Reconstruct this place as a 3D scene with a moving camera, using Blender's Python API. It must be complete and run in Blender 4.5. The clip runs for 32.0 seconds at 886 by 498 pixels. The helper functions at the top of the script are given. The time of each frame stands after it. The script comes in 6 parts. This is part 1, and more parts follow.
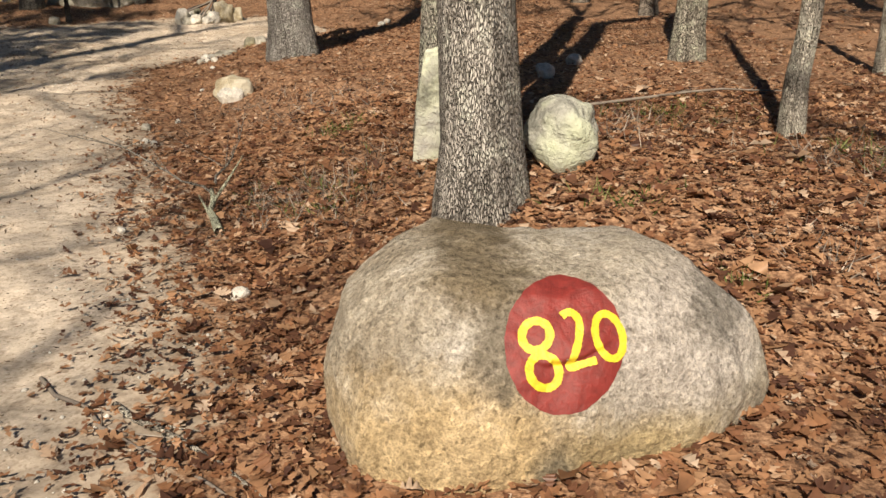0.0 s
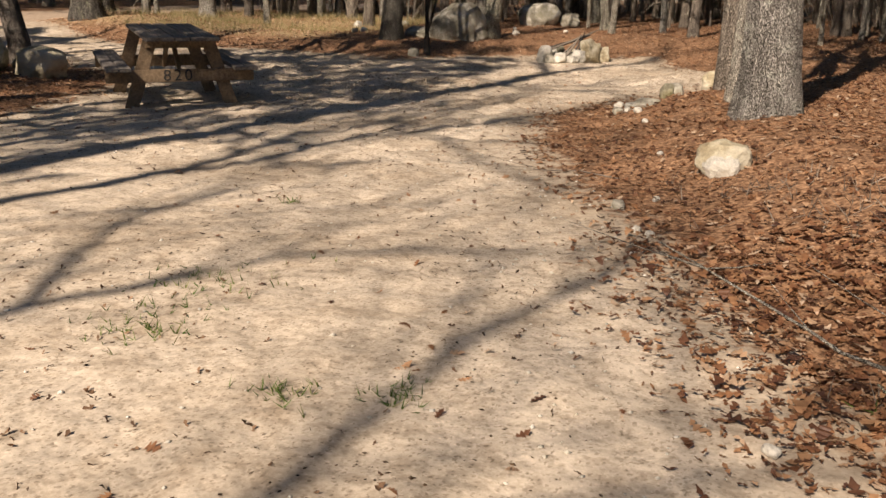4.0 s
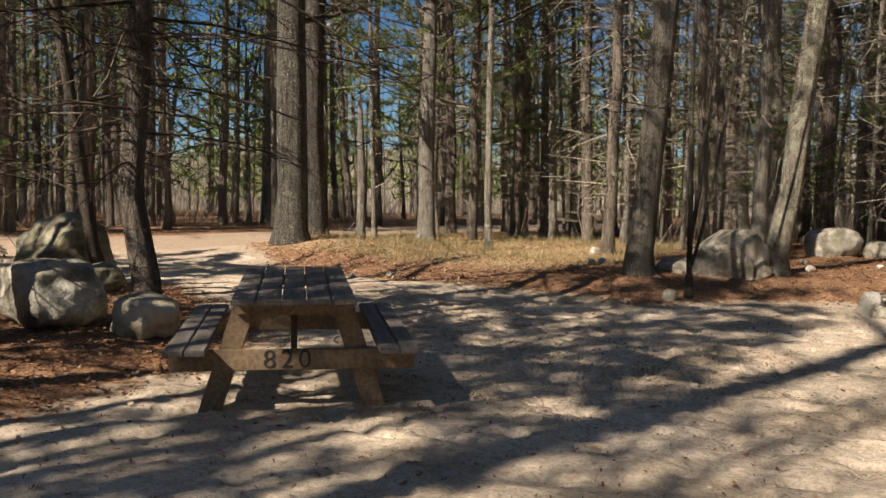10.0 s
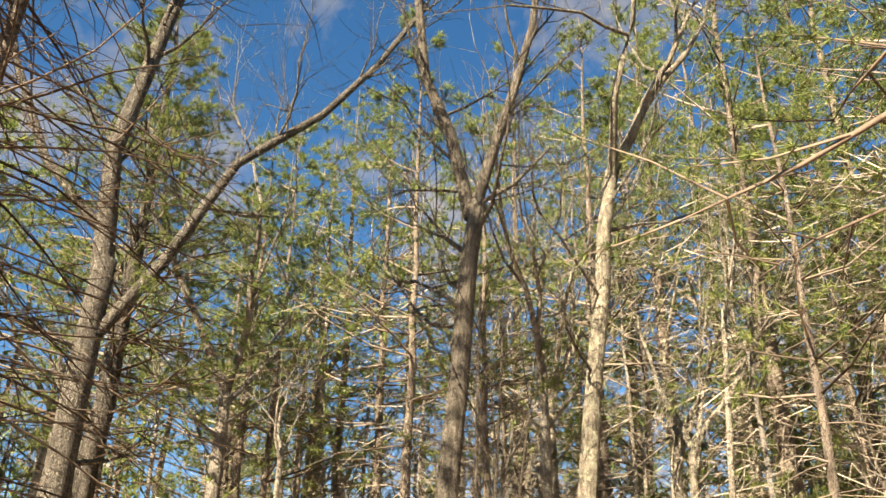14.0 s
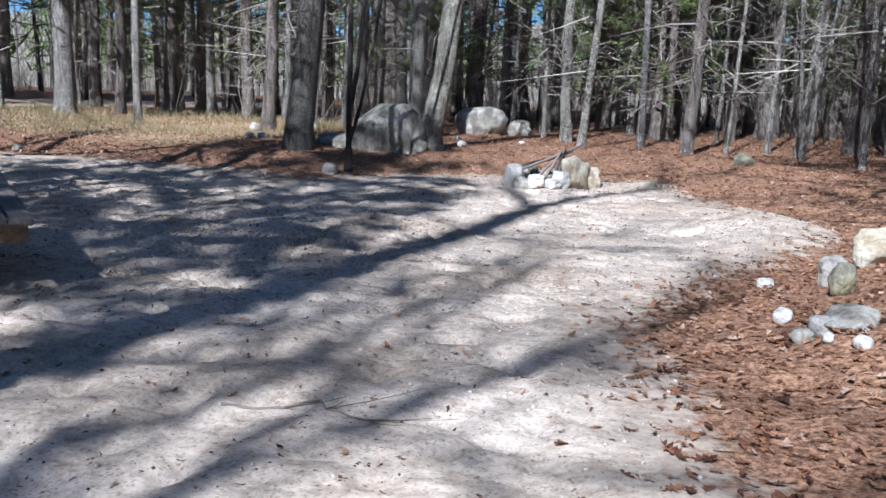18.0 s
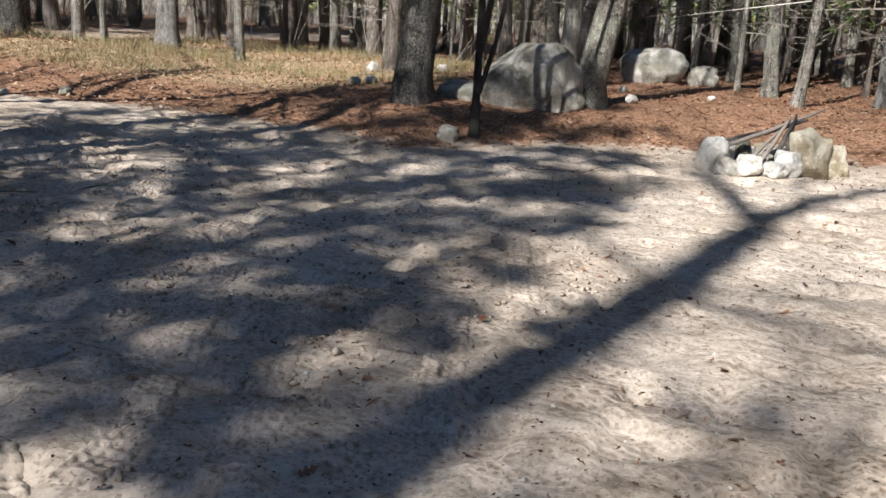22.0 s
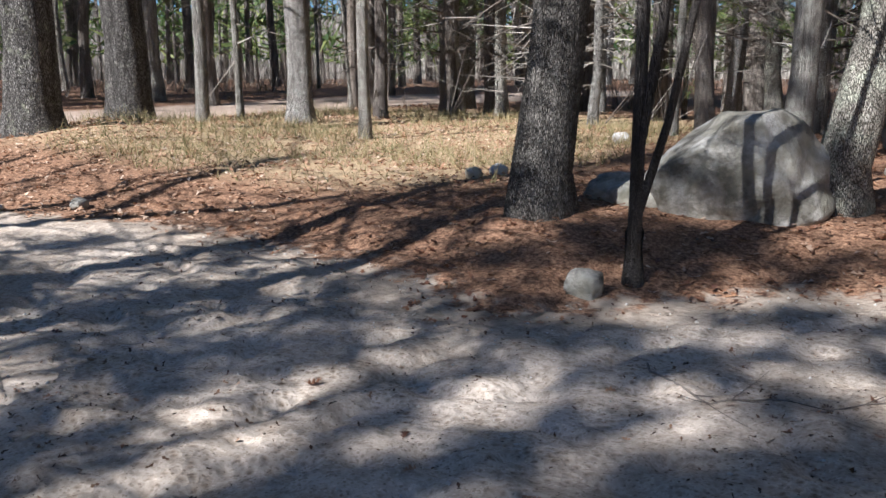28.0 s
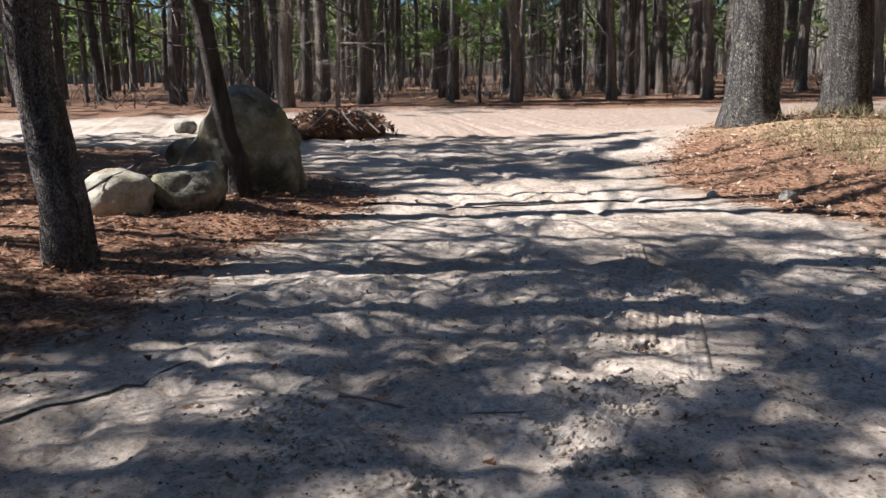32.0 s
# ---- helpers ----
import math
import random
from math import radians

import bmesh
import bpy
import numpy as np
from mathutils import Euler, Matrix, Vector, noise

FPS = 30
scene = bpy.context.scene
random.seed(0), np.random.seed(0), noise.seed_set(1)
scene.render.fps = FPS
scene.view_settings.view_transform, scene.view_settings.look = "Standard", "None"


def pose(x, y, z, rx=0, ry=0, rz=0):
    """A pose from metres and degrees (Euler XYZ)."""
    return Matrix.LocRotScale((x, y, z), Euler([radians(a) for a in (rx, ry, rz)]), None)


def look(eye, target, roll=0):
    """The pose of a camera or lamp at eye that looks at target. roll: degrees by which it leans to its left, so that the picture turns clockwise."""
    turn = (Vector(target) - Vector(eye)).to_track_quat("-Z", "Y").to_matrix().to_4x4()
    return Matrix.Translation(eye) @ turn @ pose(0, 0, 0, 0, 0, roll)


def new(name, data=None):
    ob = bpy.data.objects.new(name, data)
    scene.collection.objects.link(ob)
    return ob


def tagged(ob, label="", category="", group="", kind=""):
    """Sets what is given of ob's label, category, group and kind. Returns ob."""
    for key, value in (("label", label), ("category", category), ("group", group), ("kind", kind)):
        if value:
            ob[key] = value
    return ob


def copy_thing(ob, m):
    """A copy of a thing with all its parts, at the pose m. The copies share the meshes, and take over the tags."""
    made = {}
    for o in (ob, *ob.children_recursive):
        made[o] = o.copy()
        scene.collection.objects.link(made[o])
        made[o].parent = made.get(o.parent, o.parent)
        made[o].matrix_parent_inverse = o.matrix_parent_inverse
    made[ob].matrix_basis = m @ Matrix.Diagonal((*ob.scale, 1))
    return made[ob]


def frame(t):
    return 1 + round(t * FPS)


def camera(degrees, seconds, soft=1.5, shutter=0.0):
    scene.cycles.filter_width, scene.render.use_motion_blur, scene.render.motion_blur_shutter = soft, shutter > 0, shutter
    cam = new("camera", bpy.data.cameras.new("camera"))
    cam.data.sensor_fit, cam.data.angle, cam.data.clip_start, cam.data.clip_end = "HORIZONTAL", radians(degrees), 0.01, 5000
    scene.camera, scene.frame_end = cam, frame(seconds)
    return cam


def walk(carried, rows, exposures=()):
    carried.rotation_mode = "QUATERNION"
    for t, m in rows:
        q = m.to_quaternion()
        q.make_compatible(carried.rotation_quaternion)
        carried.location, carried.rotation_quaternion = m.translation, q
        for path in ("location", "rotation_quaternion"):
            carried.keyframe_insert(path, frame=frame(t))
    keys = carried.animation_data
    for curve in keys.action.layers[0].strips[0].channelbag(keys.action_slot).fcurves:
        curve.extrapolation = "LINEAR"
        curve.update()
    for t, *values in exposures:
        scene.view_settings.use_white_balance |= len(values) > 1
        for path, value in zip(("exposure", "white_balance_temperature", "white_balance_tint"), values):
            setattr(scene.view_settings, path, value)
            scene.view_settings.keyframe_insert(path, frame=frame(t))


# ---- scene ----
cam = camera(53.6, 32.0)
METRES, EYE, TILT, LEAN, TURN = 15.4, 1.27, -18.7, 0.8, 0.0
ROWS = [
    (0.0, 0.0, 0.0, 0.0, 0.0, 0.0, -0.0),
    (0.5, -0.0035, 0.0015, -0.0002, 1.05, -0.33, -1.33),
    (1.0, -0.0111, 0.0047, -0.0006, 5.48, -0.55, -3.63),
    (1.5, -0.0234, 0.0185, 0.0017, 11.86, -0.93, -7.01),
    (2.0, -0.0405, 0.0326, 0.0062, 15.76, -1.08, -8.16),
    (2.5, -0.06, 0.0474, 0.0121, 16.82, -0.77, -7.85),
    (3.0, -0.0784, 0.0664, 0.0175, 18.4, 0.21, -7.95),
    (3.5, -0.0965, 0.0896, 0.022, 18.08, 1.03, -7.53),
    (5.5, -0.1537, 0.1969, 0.0537, 13.51, 1.93, -7.87),
    (6.0, -0.1674, 0.2216, 0.0604, 13.88, 2.17, -7.51),
    (6.5, -0.1801, 0.2447, 0.0692, 14.47, 3.04, -7.18),
    (7.0, -0.1923, 0.271, 0.0781, 17.4, 3.5, -7.76),
    (7.5, -0.2049, 0.2976, 0.0866, 16.96, 3.56, -7.5),
    (8.0, -0.2129, 0.3243, 0.0947, 17.09, 4.18, -7.79),
    (8.5, -0.2221, 0.3499, 0.1043, 19.4, 5.35, -8.59),
    (9.0, -0.2262, 0.3611, 0.1102, 19.66, 6.84, -9.14),
    (9.5, -0.2267, 0.3603, 0.1121, 24.08, 8.32, -10.29),
    (10.0, -0.2277, 0.3575, 0.1155, 31.76, 12.84, -11.51),
    (10.5, -0.2284, 0.3558, 0.1177, 37.31, 17.69, -12.94),
    (11.0, -0.2286, 0.3549, 0.1195, 39.5, 23.61, -13.34),
    (11.5, -0.2272, 0.354, 0.1202, 40.21, 29.81, -13.34),
    (12.0, -0.2264, 0.3545, 0.1213, 39.79, 35.36, -13.14),
    (12.5, -0.2274, 0.3585, 0.123, 37.97, 38.98, -12.7),
    (13.0, -0.2249, 0.3631, 0.1244, 32.35, 42.13, -11.32),
    (13.5, -0.2242, 0.365, 0.1269, 25.29, 43.75, -9.52),
    (14.0, -0.2228, 0.3656, 0.127, 18.8, 43.91, -7.97),
    (14.5, -0.2227, 0.3678, 0.1283, 13.26, 42.07, -6.3),
    (16.5, -0.2244, 0.371, 0.1171, 3.95, 23.25, -3.04),
    (17.0, -0.225, 0.371, 0.1153, 4.97, 18.42, -3.3),
    (17.5, -0.2282, 0.3749, 0.1138, 7.8, 12.64, -4.62),
    (18.0, -0.2323, 0.3864, 0.114, 10.5, 8.65, -6.73),
    (18.5, -0.2363, 0.4026, 0.1193, 17.12, 6.15, -7.63),
    (19.0, -0.2456, 0.4256, 0.1263, 18.12, 4.08, -6.83),
    (19.5, -0.2522, 0.4517, 0.1333, 17.06, 2.85, -7.83),
    (20.0, -0.2599, 0.4763, 0.1435, 18.44, 2.56, -8.19),
    (20.5, -0.2701, 0.5021, 0.1539, 18.24, 2.78, -9.03),
    (21.0, -0.2751, 0.5302, 0.1639, 18.76, 3.77, -10.6),
    (21.5, -0.2824, 0.5574, 0.1733, 18.98, 3.78, -9.7),
    (22.0, -0.2885, 0.5847, 0.1816, 19.42, 3.26, -10.47),
    (22.5, -0.2948, 0.6112, 0.1929, 21.12, 2.76, -10.15),
    (23.0, -0.3043, 0.6381, 0.2047, 21.18, 2.89, -9.37),
    (23.5, -0.3102, 0.6656, 0.2138, 22.55, 2.72, -10.16),
    (24.0, -0.3191, 0.6925, 0.2227, 23.75, 2.63, -9.52),
    (24.5, -0.327, 0.7163, 0.232, 23.4, 3.21, -9.81),
    (25.0, -0.3334, 0.7435, 0.2434, 24.76, 3.71, -10.78),
    (25.5, -0.342, 0.7694, 0.2518, 24.16, 4.55, -10.17),
    (27.5, -0.3503, 0.8054, 0.265, 27.83, 4.54, -10.37),
    (28.0, -0.352, 0.8037, 0.2645, 33.23, 3.93, -11.17),
    (28.5, -0.354, 0.8021, 0.2641, 42.46, 2.22, -12.84),
    (29.0, -0.357, 0.7999, 0.2634, 50.94, 0.07, -14.37),
    (29.5, -0.359, 0.7979, 0.2627, 57.42, -1.77, -15.42),
    (30.0, -0.3591, 0.7981, 0.263, 64.74, -3.82, -16.58),
    (30.5, -0.359, 0.7993, 0.2633, 68.57, -5.08, -16.68),
    (31.0, -0.3592, 0.8002, 0.2636, 70.26, -5.56, -16.88),
    (31.5, -0.3581, 0.8003, 0.2629, 72.86, -6.43, -17.73),
    (32.0, -0.359, 0.7978, 0.2624, 77.51, -8.15, -17.77),
]
EXPOSURES = [(0.0, 0.7, 7200, 12), (3.0, 0.65, 7500, 17), (6.0, 0.6, 7500, 17), (7.5, 0.6, 7600, 17), (9.0, 0.78, 7600, 17), (10.0, 0.85, 7300, 14), (11.0, 1.6, 6500, 13), (12.0, 1.9, 7200, 17), (13.0, 1.98, 8400, 16), (14.5, 2.4, 8700, 12), (16.6, 1.6, 5750, 20), (18.0, 1.08, 5050, 14),
             (19.0, 1.1, 5300, 12), (20.0, 0.85, 6000, 12), (21.0, 0.92, 5900, 12), (22.0, 1.05, 5800, 12), (24.0, 1.22, 5950, 12), (28.0, 1.25, 5500, 14), (32.0, 1.2, 5700, 15)]
walk(cam, [(t, pose(0, 0, EYE, TILT, LEAN, TURN) @ pose(METRES * x, METRES * y, METRES * z, 90 + pitch, roll, yaw)) for t, x, y, z, yaw, pitch, roll in ROWS], EXPOSURES)


# ---- light ----
SUN_AZ, SUN_EL = 192.0, 40.0     # degrees clockwise from +y, and above the ground
world = bpy.data.worlds.new("sky_world")
scene.world = world
world.use_nodes = True
wn, wl = world.node_tree.nodes, world.node_tree.links
sky = wn.new("ShaderNodeTexSky")
sky.sky_type, sky.sun_disc = "NISHITA", False
sky.sun_elevation, sky.sun_rotation = radians(SUN_EL), radians(SUN_AZ)
sky.air_density, sky.dust_density, sky.ozone_density = 0.8, 0.2, 3.0
wn["Background"].inputs[1].default_value = 0.05
wc = wn.new("ShaderNodeTexCoord")
cloud = wn.new("ShaderNodeTexNoise")
cloud.inputs["Scale"].default_value, cloud.inputs["Detail"].default_value, cloud.inputs["Roughness"].default_value = 4.5, 6, 0.62
wl.new(wc.outputs["Generated"], cloud.inputs["Vector"])
cover = wn.new("ShaderNodeValToRGB")
cover.color_ramp.elements[0].position, cover.color_ramp.elements[1].position = 0.50, 0.70
wl.new(cloud.outputs["Fac"], cover.inputs[0])
veil = wn.new("ShaderNodeMix")
veil.data_type = "RGBA"
veil.inputs[7].default_value = (2.3, 2.35, 2.45, 1)
wl.new(cover.outputs[0], veil.inputs[0])
deep = wn.new("ShaderNodeHueSaturation")
deep.inputs["Saturation"].default_value = 1.3
wl.new(sky.outputs[0], deep.inputs["Color"])
wl.new(deep.outputs[0], veil.inputs[6])
wl.new(veil.outputs[2], wn["Background"].inputs[0])
sun = new("sun", bpy.data.lights.new("sun", "SUN"))
sun.data.energy, sun.data.angle, sun.data.color = 5.0, radians(0.5), (1.0, 0.93, 0.82)
_el, _az = radians(SUN_EL), radians(SUN_AZ)
SUN_DIR = Vector((math.sin(_az) * math.cos(_el), math.cos(_az) * math.cos(_el), math.sin(_el)))
sun.matrix_world = look(SUN_DIR * 60, (0, 0, 0))

# ---- materials ----


def node_mat(name):
    m = bpy.data.materials.new(name)
    m.use_nodes = True
    return m, m.node_tree.nodes, m.node_tree.links, m.node_tree.nodes["Principled BSDF"]


def noise_node(n, l, vec, scale, detail=4.0, rough=0.6):
    t = n.new("ShaderNodeTexNoise")
    t.inputs["Scale"].default_value, t.inputs["Detail"].default_value, t.inputs["Roughness"].default_value = scale, detail, rough
    l.new(vec, t.inputs["Vector"])
    return t.outputs["Fac"]


def ramp_node(n, l, fac, stops):
    r = n.new("ShaderNodeValToRGB")
    while len(r.color_ramp.elements) < len(stops):
        r.color_ramp.elements.new(0.5)
    for e, (p, c) in zip(r.color_ramp.elements, stops):
        e.position, e.color = p, (*c, 1)
    l.new(fac, r.inputs[0])
    return r.outputs[0]


def mix_node(n, l, fac, a, b, mode="MIX"):
    m = n.new("ShaderNodeMix")
    m.data_type, m.blend_type = "RGBA", mode
    for sock, v in ((m.inputs[0], fac), (m.inputs[6], a), (m.inputs[7], b)):
        if isinstance(v, (int, float)):
            sock.default_value = v
        elif isinstance(v, tuple):
            sock.default_value = (*v, 1)
        else:
            l.new(v, sock)
    return m.outputs[2]


def bump_node(n, l, height, strength, dist, prev=None):
    b = n.new("ShaderNodeBump")
    b.inputs["Strength"].default_value, b.inputs["Distance"].default_value = strength, dist
    l.new(height, b.inputs["Height"])
    if prev:
        l.new(prev, b.inputs["Normal"])
    return b.outputs[0]


def scaled_coords(n, l, sx, sy, sz, kind="Object"):
    c, m = n.new("ShaderNodeTexCoord"), n.new("ShaderNodeMapping")
    m.inputs["Scale"].default_value = (sx, sy, sz)
    l.new(c.outputs[kind], m.inputs[0])
    return m.outputs[0]


def stone_mat(name, dark, mid, light, stain=None, bump=0.5):
    m, n, l, b = node_mat(name)
    v = scaled_coords(n, l, 1, 1, 1)
    big, fine, speck = noise_node(n, l, v, 3.2, 5), noise_node(n, l, v, 34, 6, 0.7), noise_node(n, l, v, 150, 2)
    base = ramp_node(n, l, big, [(0.40, dark), (0.5, mid), (0.60, light)])
    grain = ramp_node(n, l, fine, [(0.35, (0.45, 0.45, 0.45)), (0.62, (1.05, 1.05, 1.05))])
    col = mix_node(n, l, 0.6, base, grain, "MULTIPLY")
    spk = ramp_node(n, l, speck, [(0.6, (1, 1, 1)), (0.66, (0.55, 0.55, 0.55))])
    col = mix_node(n, l, 0.6, col, spk, "MULTIPLY")
    if stain:
        fac = ramp_node(n, l, noise_node(n, l, v, 2.1, 3, 0.75), [(0.46, (0, 0, 0)), (0.66, (1, 1, 1))])
        col = mix_node(n, l, fac, col, stain)
    l.new(col, b.inputs["Base Color"])
    b.inputs["Roughness"].default_value = 0.92
    h = bump_node(n, l, fine, bump, 0.015)
    h = bump_node(n, l, noise_node(n, l, v, 9, 5), bump, 0.04, h)
    l.new(h, b.inputs["Normal"])
    return m


def hero_mat():
    """Tan and grey granite with a sooty stain down its middle and warm ochre low on one side."""
    m, n, l, b = node_mat("weathered_granite")
    v = scaled_coords(n, l, 1, 1, 1)
    big, mid, fine, speck = noise_node(n, l, v, 3.0, 6, 0.65), noise_node(n, l, v, 14, 6, 0.72), noise_node(n, l, v, 55, 6, 0.75), noise_node(n, l, v, 170, 3, 0.7)
    col = ramp_node(n, l, big, [(0.36, (0.33, 0.28, 0.21)), (0.5, (0.47, 0.42, 0.34)), (0.64, (0.60, 0.56, 0.50))])

    def blot(x, y, z, sx, sz, wob):
        mp = n.new("ShaderNodeMapping")
        mp.vector_type = "POINT"
        mp.inputs["Location"].default_value = (-x * sx, 0, -z * sz)
        mp.inputs["Scale"].default_value = (sx, 0, sz)
        l.new(v, mp.inputs[0])
        ln = n.new("ShaderNodeVectorMath")
        ln.operation = "LENGTH"
        l.new(mp.outputs[0], ln.inputs[0])
        ad = n.new("ShaderNodeMath")
        ad.operation = "MULTIPLY_ADD"
        ad.inputs[1].default_value = wob
        l.new(mid, ad.inputs[0])
        l.new(ln.outputs["Value"], ad.inputs[2])
        return ramp_node(n, l, ad.outputs[0], [(0.45 + wob * 0.3, (0.85, 0.85, 0.85)), (1.0 + wob * 0.6, (0, 0, 0))])
    col = mix_node(n, l, blot(0.36, 0, 0.10, 1.9, 3.2, 0.6), col, (0.60, 0.55, 0.50))
    col = mix_node(n, l, blot(-0.26, 0, -0.13, 1.6, 2.9, 0.6), col, (0.62, 0.46, 0.25))
    col = mix_node(n, l, blot(0.22, 0, -0.17, 2.2, 5.5, 0.6), col, (0.57, 0.45, 0.25))
    col = mix_node(n, l, blot(-0.13, 0, 0.15, 5.0, 2.9, 1.1), col, (0.22, 0.19, 0.145))
    col = mix_node(n, l, blot(0.0, 0, -0.20, 7.5, 4.6, 0.8), col, (0.19, 0.165, 0.12))
    col = mix_node(n, l, blot(-0.17, 0, 0.27, 4.0, 8.0, 0.7), col, (0.18, 0.14, 0.085))
    col = mix_node(n, l, blot(0.48, 0, 0.13, 5.0, 5.0, 0.8), col, (0.25, 0.23, 0.20))
    col = mix_node(n, l, 0.7, col, ramp_node(n, l, mid, [(0.32, (0.62, 0.60, 0.57)), (0.6, (1.12, 1.12, 1.12))]), "MULTIPLY")
    col = mix_node(n, l, 0.8, col, ramp_node(n, l, fine, [(0.34, (0.50, 0.48, 0.45)), (0.6, (1.16, 1.16, 1.16))]), "MULTIPLY")
    col = mix_node(n, l, 0.55, col, ramp_node(n, l, speck, [(0.36, (0.35, 0.34, 0.33)), (0.5, (1.1, 1.1, 1.1))]), "MULTIPLY")
    chip = n.new("ShaderNodeTexVoronoi")
    chip.inputs["Scale"].default_value = 95.0
    l.new(v, chip.inputs["Vector"])
    col = mix_node(n, l, 0.6, col, ramp_node(n, l, chip.outputs["Color"], [(0.12, (0.40, 0.38, 0.36)), (0.28, (0.95, 0.95, 0.95)), (0.75, (1.0, 1.0, 1.0)), (0.92, (1.4, 1.38, 1.34))]), "MULTIPLY")
    l.new(col, b.inputs["Base Color"])
    b.inputs["Roughness"].default_value, b.inputs["Specular IOR Level"].default_value = 0.95, 0.25
    hgt = bump_node(n, l, speck, 0.4, 0.006)
    hgt = bump_node(n, l, fine, 0.8, 0.018, hgt)
    l.new(bump_node(n, l, mid, 0.7, 0.04, hgt), b.inputs["Normal"])
    return m


def bark_mat(name, dark, light, lichen, amount, sx=40.0, sz=11.0, crack=0.20):
    """Small upright plates parted by dark cracks, with patches of lichen."""
    m, n, l, b = node_mat(name)
    v = scaled_coords(n, l, sx, sx, sz)
    plain = scaled_coords(n, l, 1, 1, 1)
    wob = n.new("ShaderNodeTexNoise")
    wob.inputs["Scale"].default_value, wob.inputs["Detail"].default_value = 0.7, 3
    l.new(v, wob.inputs["Vector"])
    push = n.new("ShaderNodeVectorMath")
    push.operation = "MULTIPLY_ADD"
    push.inputs[1].default_value = (1.1, 1.1, 1.1)
    l.new(wob.outputs["Color"], push.inputs[0])
    l.new(v, push.inputs[2])
    cell = n.new("ShaderNodeTexVoronoi")
    cell.feature = "DISTANCE_TO_EDGE"
    l.new(push.outputs[0], cell.inputs["Vector"])
    ridge = ramp_node(n, l, cell.outputs["Distance"], [(0.0, (0, 0, 0)), (crack * 0.35, (0.25, 0.25, 0.25)), (crack, (1, 1, 1))])
    fine = noise_node(n, l, plain, 70, 5, 0.75)
    broad = noise_node(n, l, scaled_coords(n, l, 13, 13, 1.5), 1.0, 5, 0.65)
    col = mix_node(n, l, ridge, dark, light)
    col = mix_node(n, l, 0.75, col, ramp_node(n, l, fine, [(0.3, (0.42, 0.42, 0.42)), (0.62, (1.12, 1.12, 1.12))]), "MULTIPLY")
    col = mix_node(n, l, 0.85, col, ramp_node(n, l, broad, [(0.41, (0.55, 0.54, 0.53)), (0.56, (1.12, 1.12, 1.12))]), "MULTIPLY")
    patch = noise_node(n, l, plain, 6.5, 7, 0.7)
    fac = ramp_node(n, l, patch, [(0.62 - amount, (0, 0, 0)), (0.72 - amount * 0.8, (0.8, 0.8, 0.8))])
    fac = mix_node(n, l, 0.75, fac, ridge, "MULTIPLY")
    col = mix_node(n, l, fac, col, lichen)
    info = n.new("ShaderNodeObjectInfo")
    tone = ramp_node(n, l, info.outputs["Random"], [(0, (0.70, 0.70, 0.72)), (1, (1.1, 1.07, 1.02))])
    col = mix_node(n, l, 1.0, col, tone, "MULTIPLY")
    l.new(col, b.inputs["Base Color"])
    b.inputs["Roughness"].default_value, b.inputs["Specular IOR Level"].default_value = 0.95, 0.2
    h = bump_node(n, l, ridge, 1.0, 0.03)
    h = bump_node(n, l, broad, 0.8, 0.05, h)
    h = bump_node(n, l, fine, 0.4, 0.008, h)
    l.new(h, b.inputs["Normal"])
    return m


def island_mat(name, stops, rough=0.7, shine=0.3, through_light=0.0):
    m, n, l, b = node_mat(name)
    g = n.new("ShaderNodeNewGeometry")
    col = ramp_node(n, l, g.outputs["Random Per Island"], stops)
    v = scaled_coords(n, l, 1, 1, 1)
    col = mix_node(n, l, 0.7, col, ramp_node(n, l, noise_node(n, l, v, 30, 3), [(0.3, (0.6, 0.6, 0.6)), (0.7, (1.1, 1.1, 1.1))]), "MULTIPLY")
    l.new(col, b.inputs["Base Color"])
    b.inputs["Roughness"].default_value, b.inputs["Specular IOR Level"].default_value = rough, shine
    if through_light:
        tr, ad = n.new("ShaderNodeBsdfTranslucent"), n.new("ShaderNodeMixShader")
        l.new(col, tr.inputs[0])
        ad.inputs[0].default_value = through_light
        l.new(b.outputs[0], ad.inputs[1])
        l.new(tr.outputs[0], ad.inputs[2])
        l.new(ad.outputs[0], n["Material Output"].inputs[0])
    return m


def wood_mat(name, dark, light, length_axis="x"):
    m, n, l, b = node_mat(name)
    s = {"x": (1.2, 22, 22), "y": (22, 1.2, 22), "z": (22, 22, 1.2)}[length_axis]
    v = scaled_coords(n, l, *s)
    grain = noise_node(n, l, v, 1.5, 8, 0.7)
    col = ramp_node(n, l, grain, [(0.3, dark), (0.7, light)])
    p = scaled_coords(n, l, 1, 1, 1)
    col = mix_node(n, l, 0.7, col, ramp_node(n, l, noise_node(n, l, p, 5, 4), [(0.3, (0.6, 0.6, 0.62)), (0.7, (1.1, 1.08, 1.05))]), "MULTIPLY")
    l.new(col, b.inputs["Base Color"])
    b.inputs["Roughness"].default_value = 0.85
    l.new(bump_node(n, l, grain, 0.6, 0.006), b.inputs["Normal"])
    return m


def paint_mat(name, colour, rough=0.55):
    m, n, l, b = node_mat(name)
    v = scaled_coords(n, l, 1, 1, 1)
    f = noise_node(n, l, v, 40, 5, 0.7)
    lo, hi = tuple(c * 0.62 for c in colour), tuple(min(1, c * 1.12) for c in colour)
    l.new(ramp_node(n, l, f, [(0.3, lo), (0.65, hi)]), b.inputs["Base Color"])
    b.inputs["Roughness"].default_value = rough
    l.new(bump_node(n, l, f, 0.5, 0.01), b.inputs["Normal"])
    return m


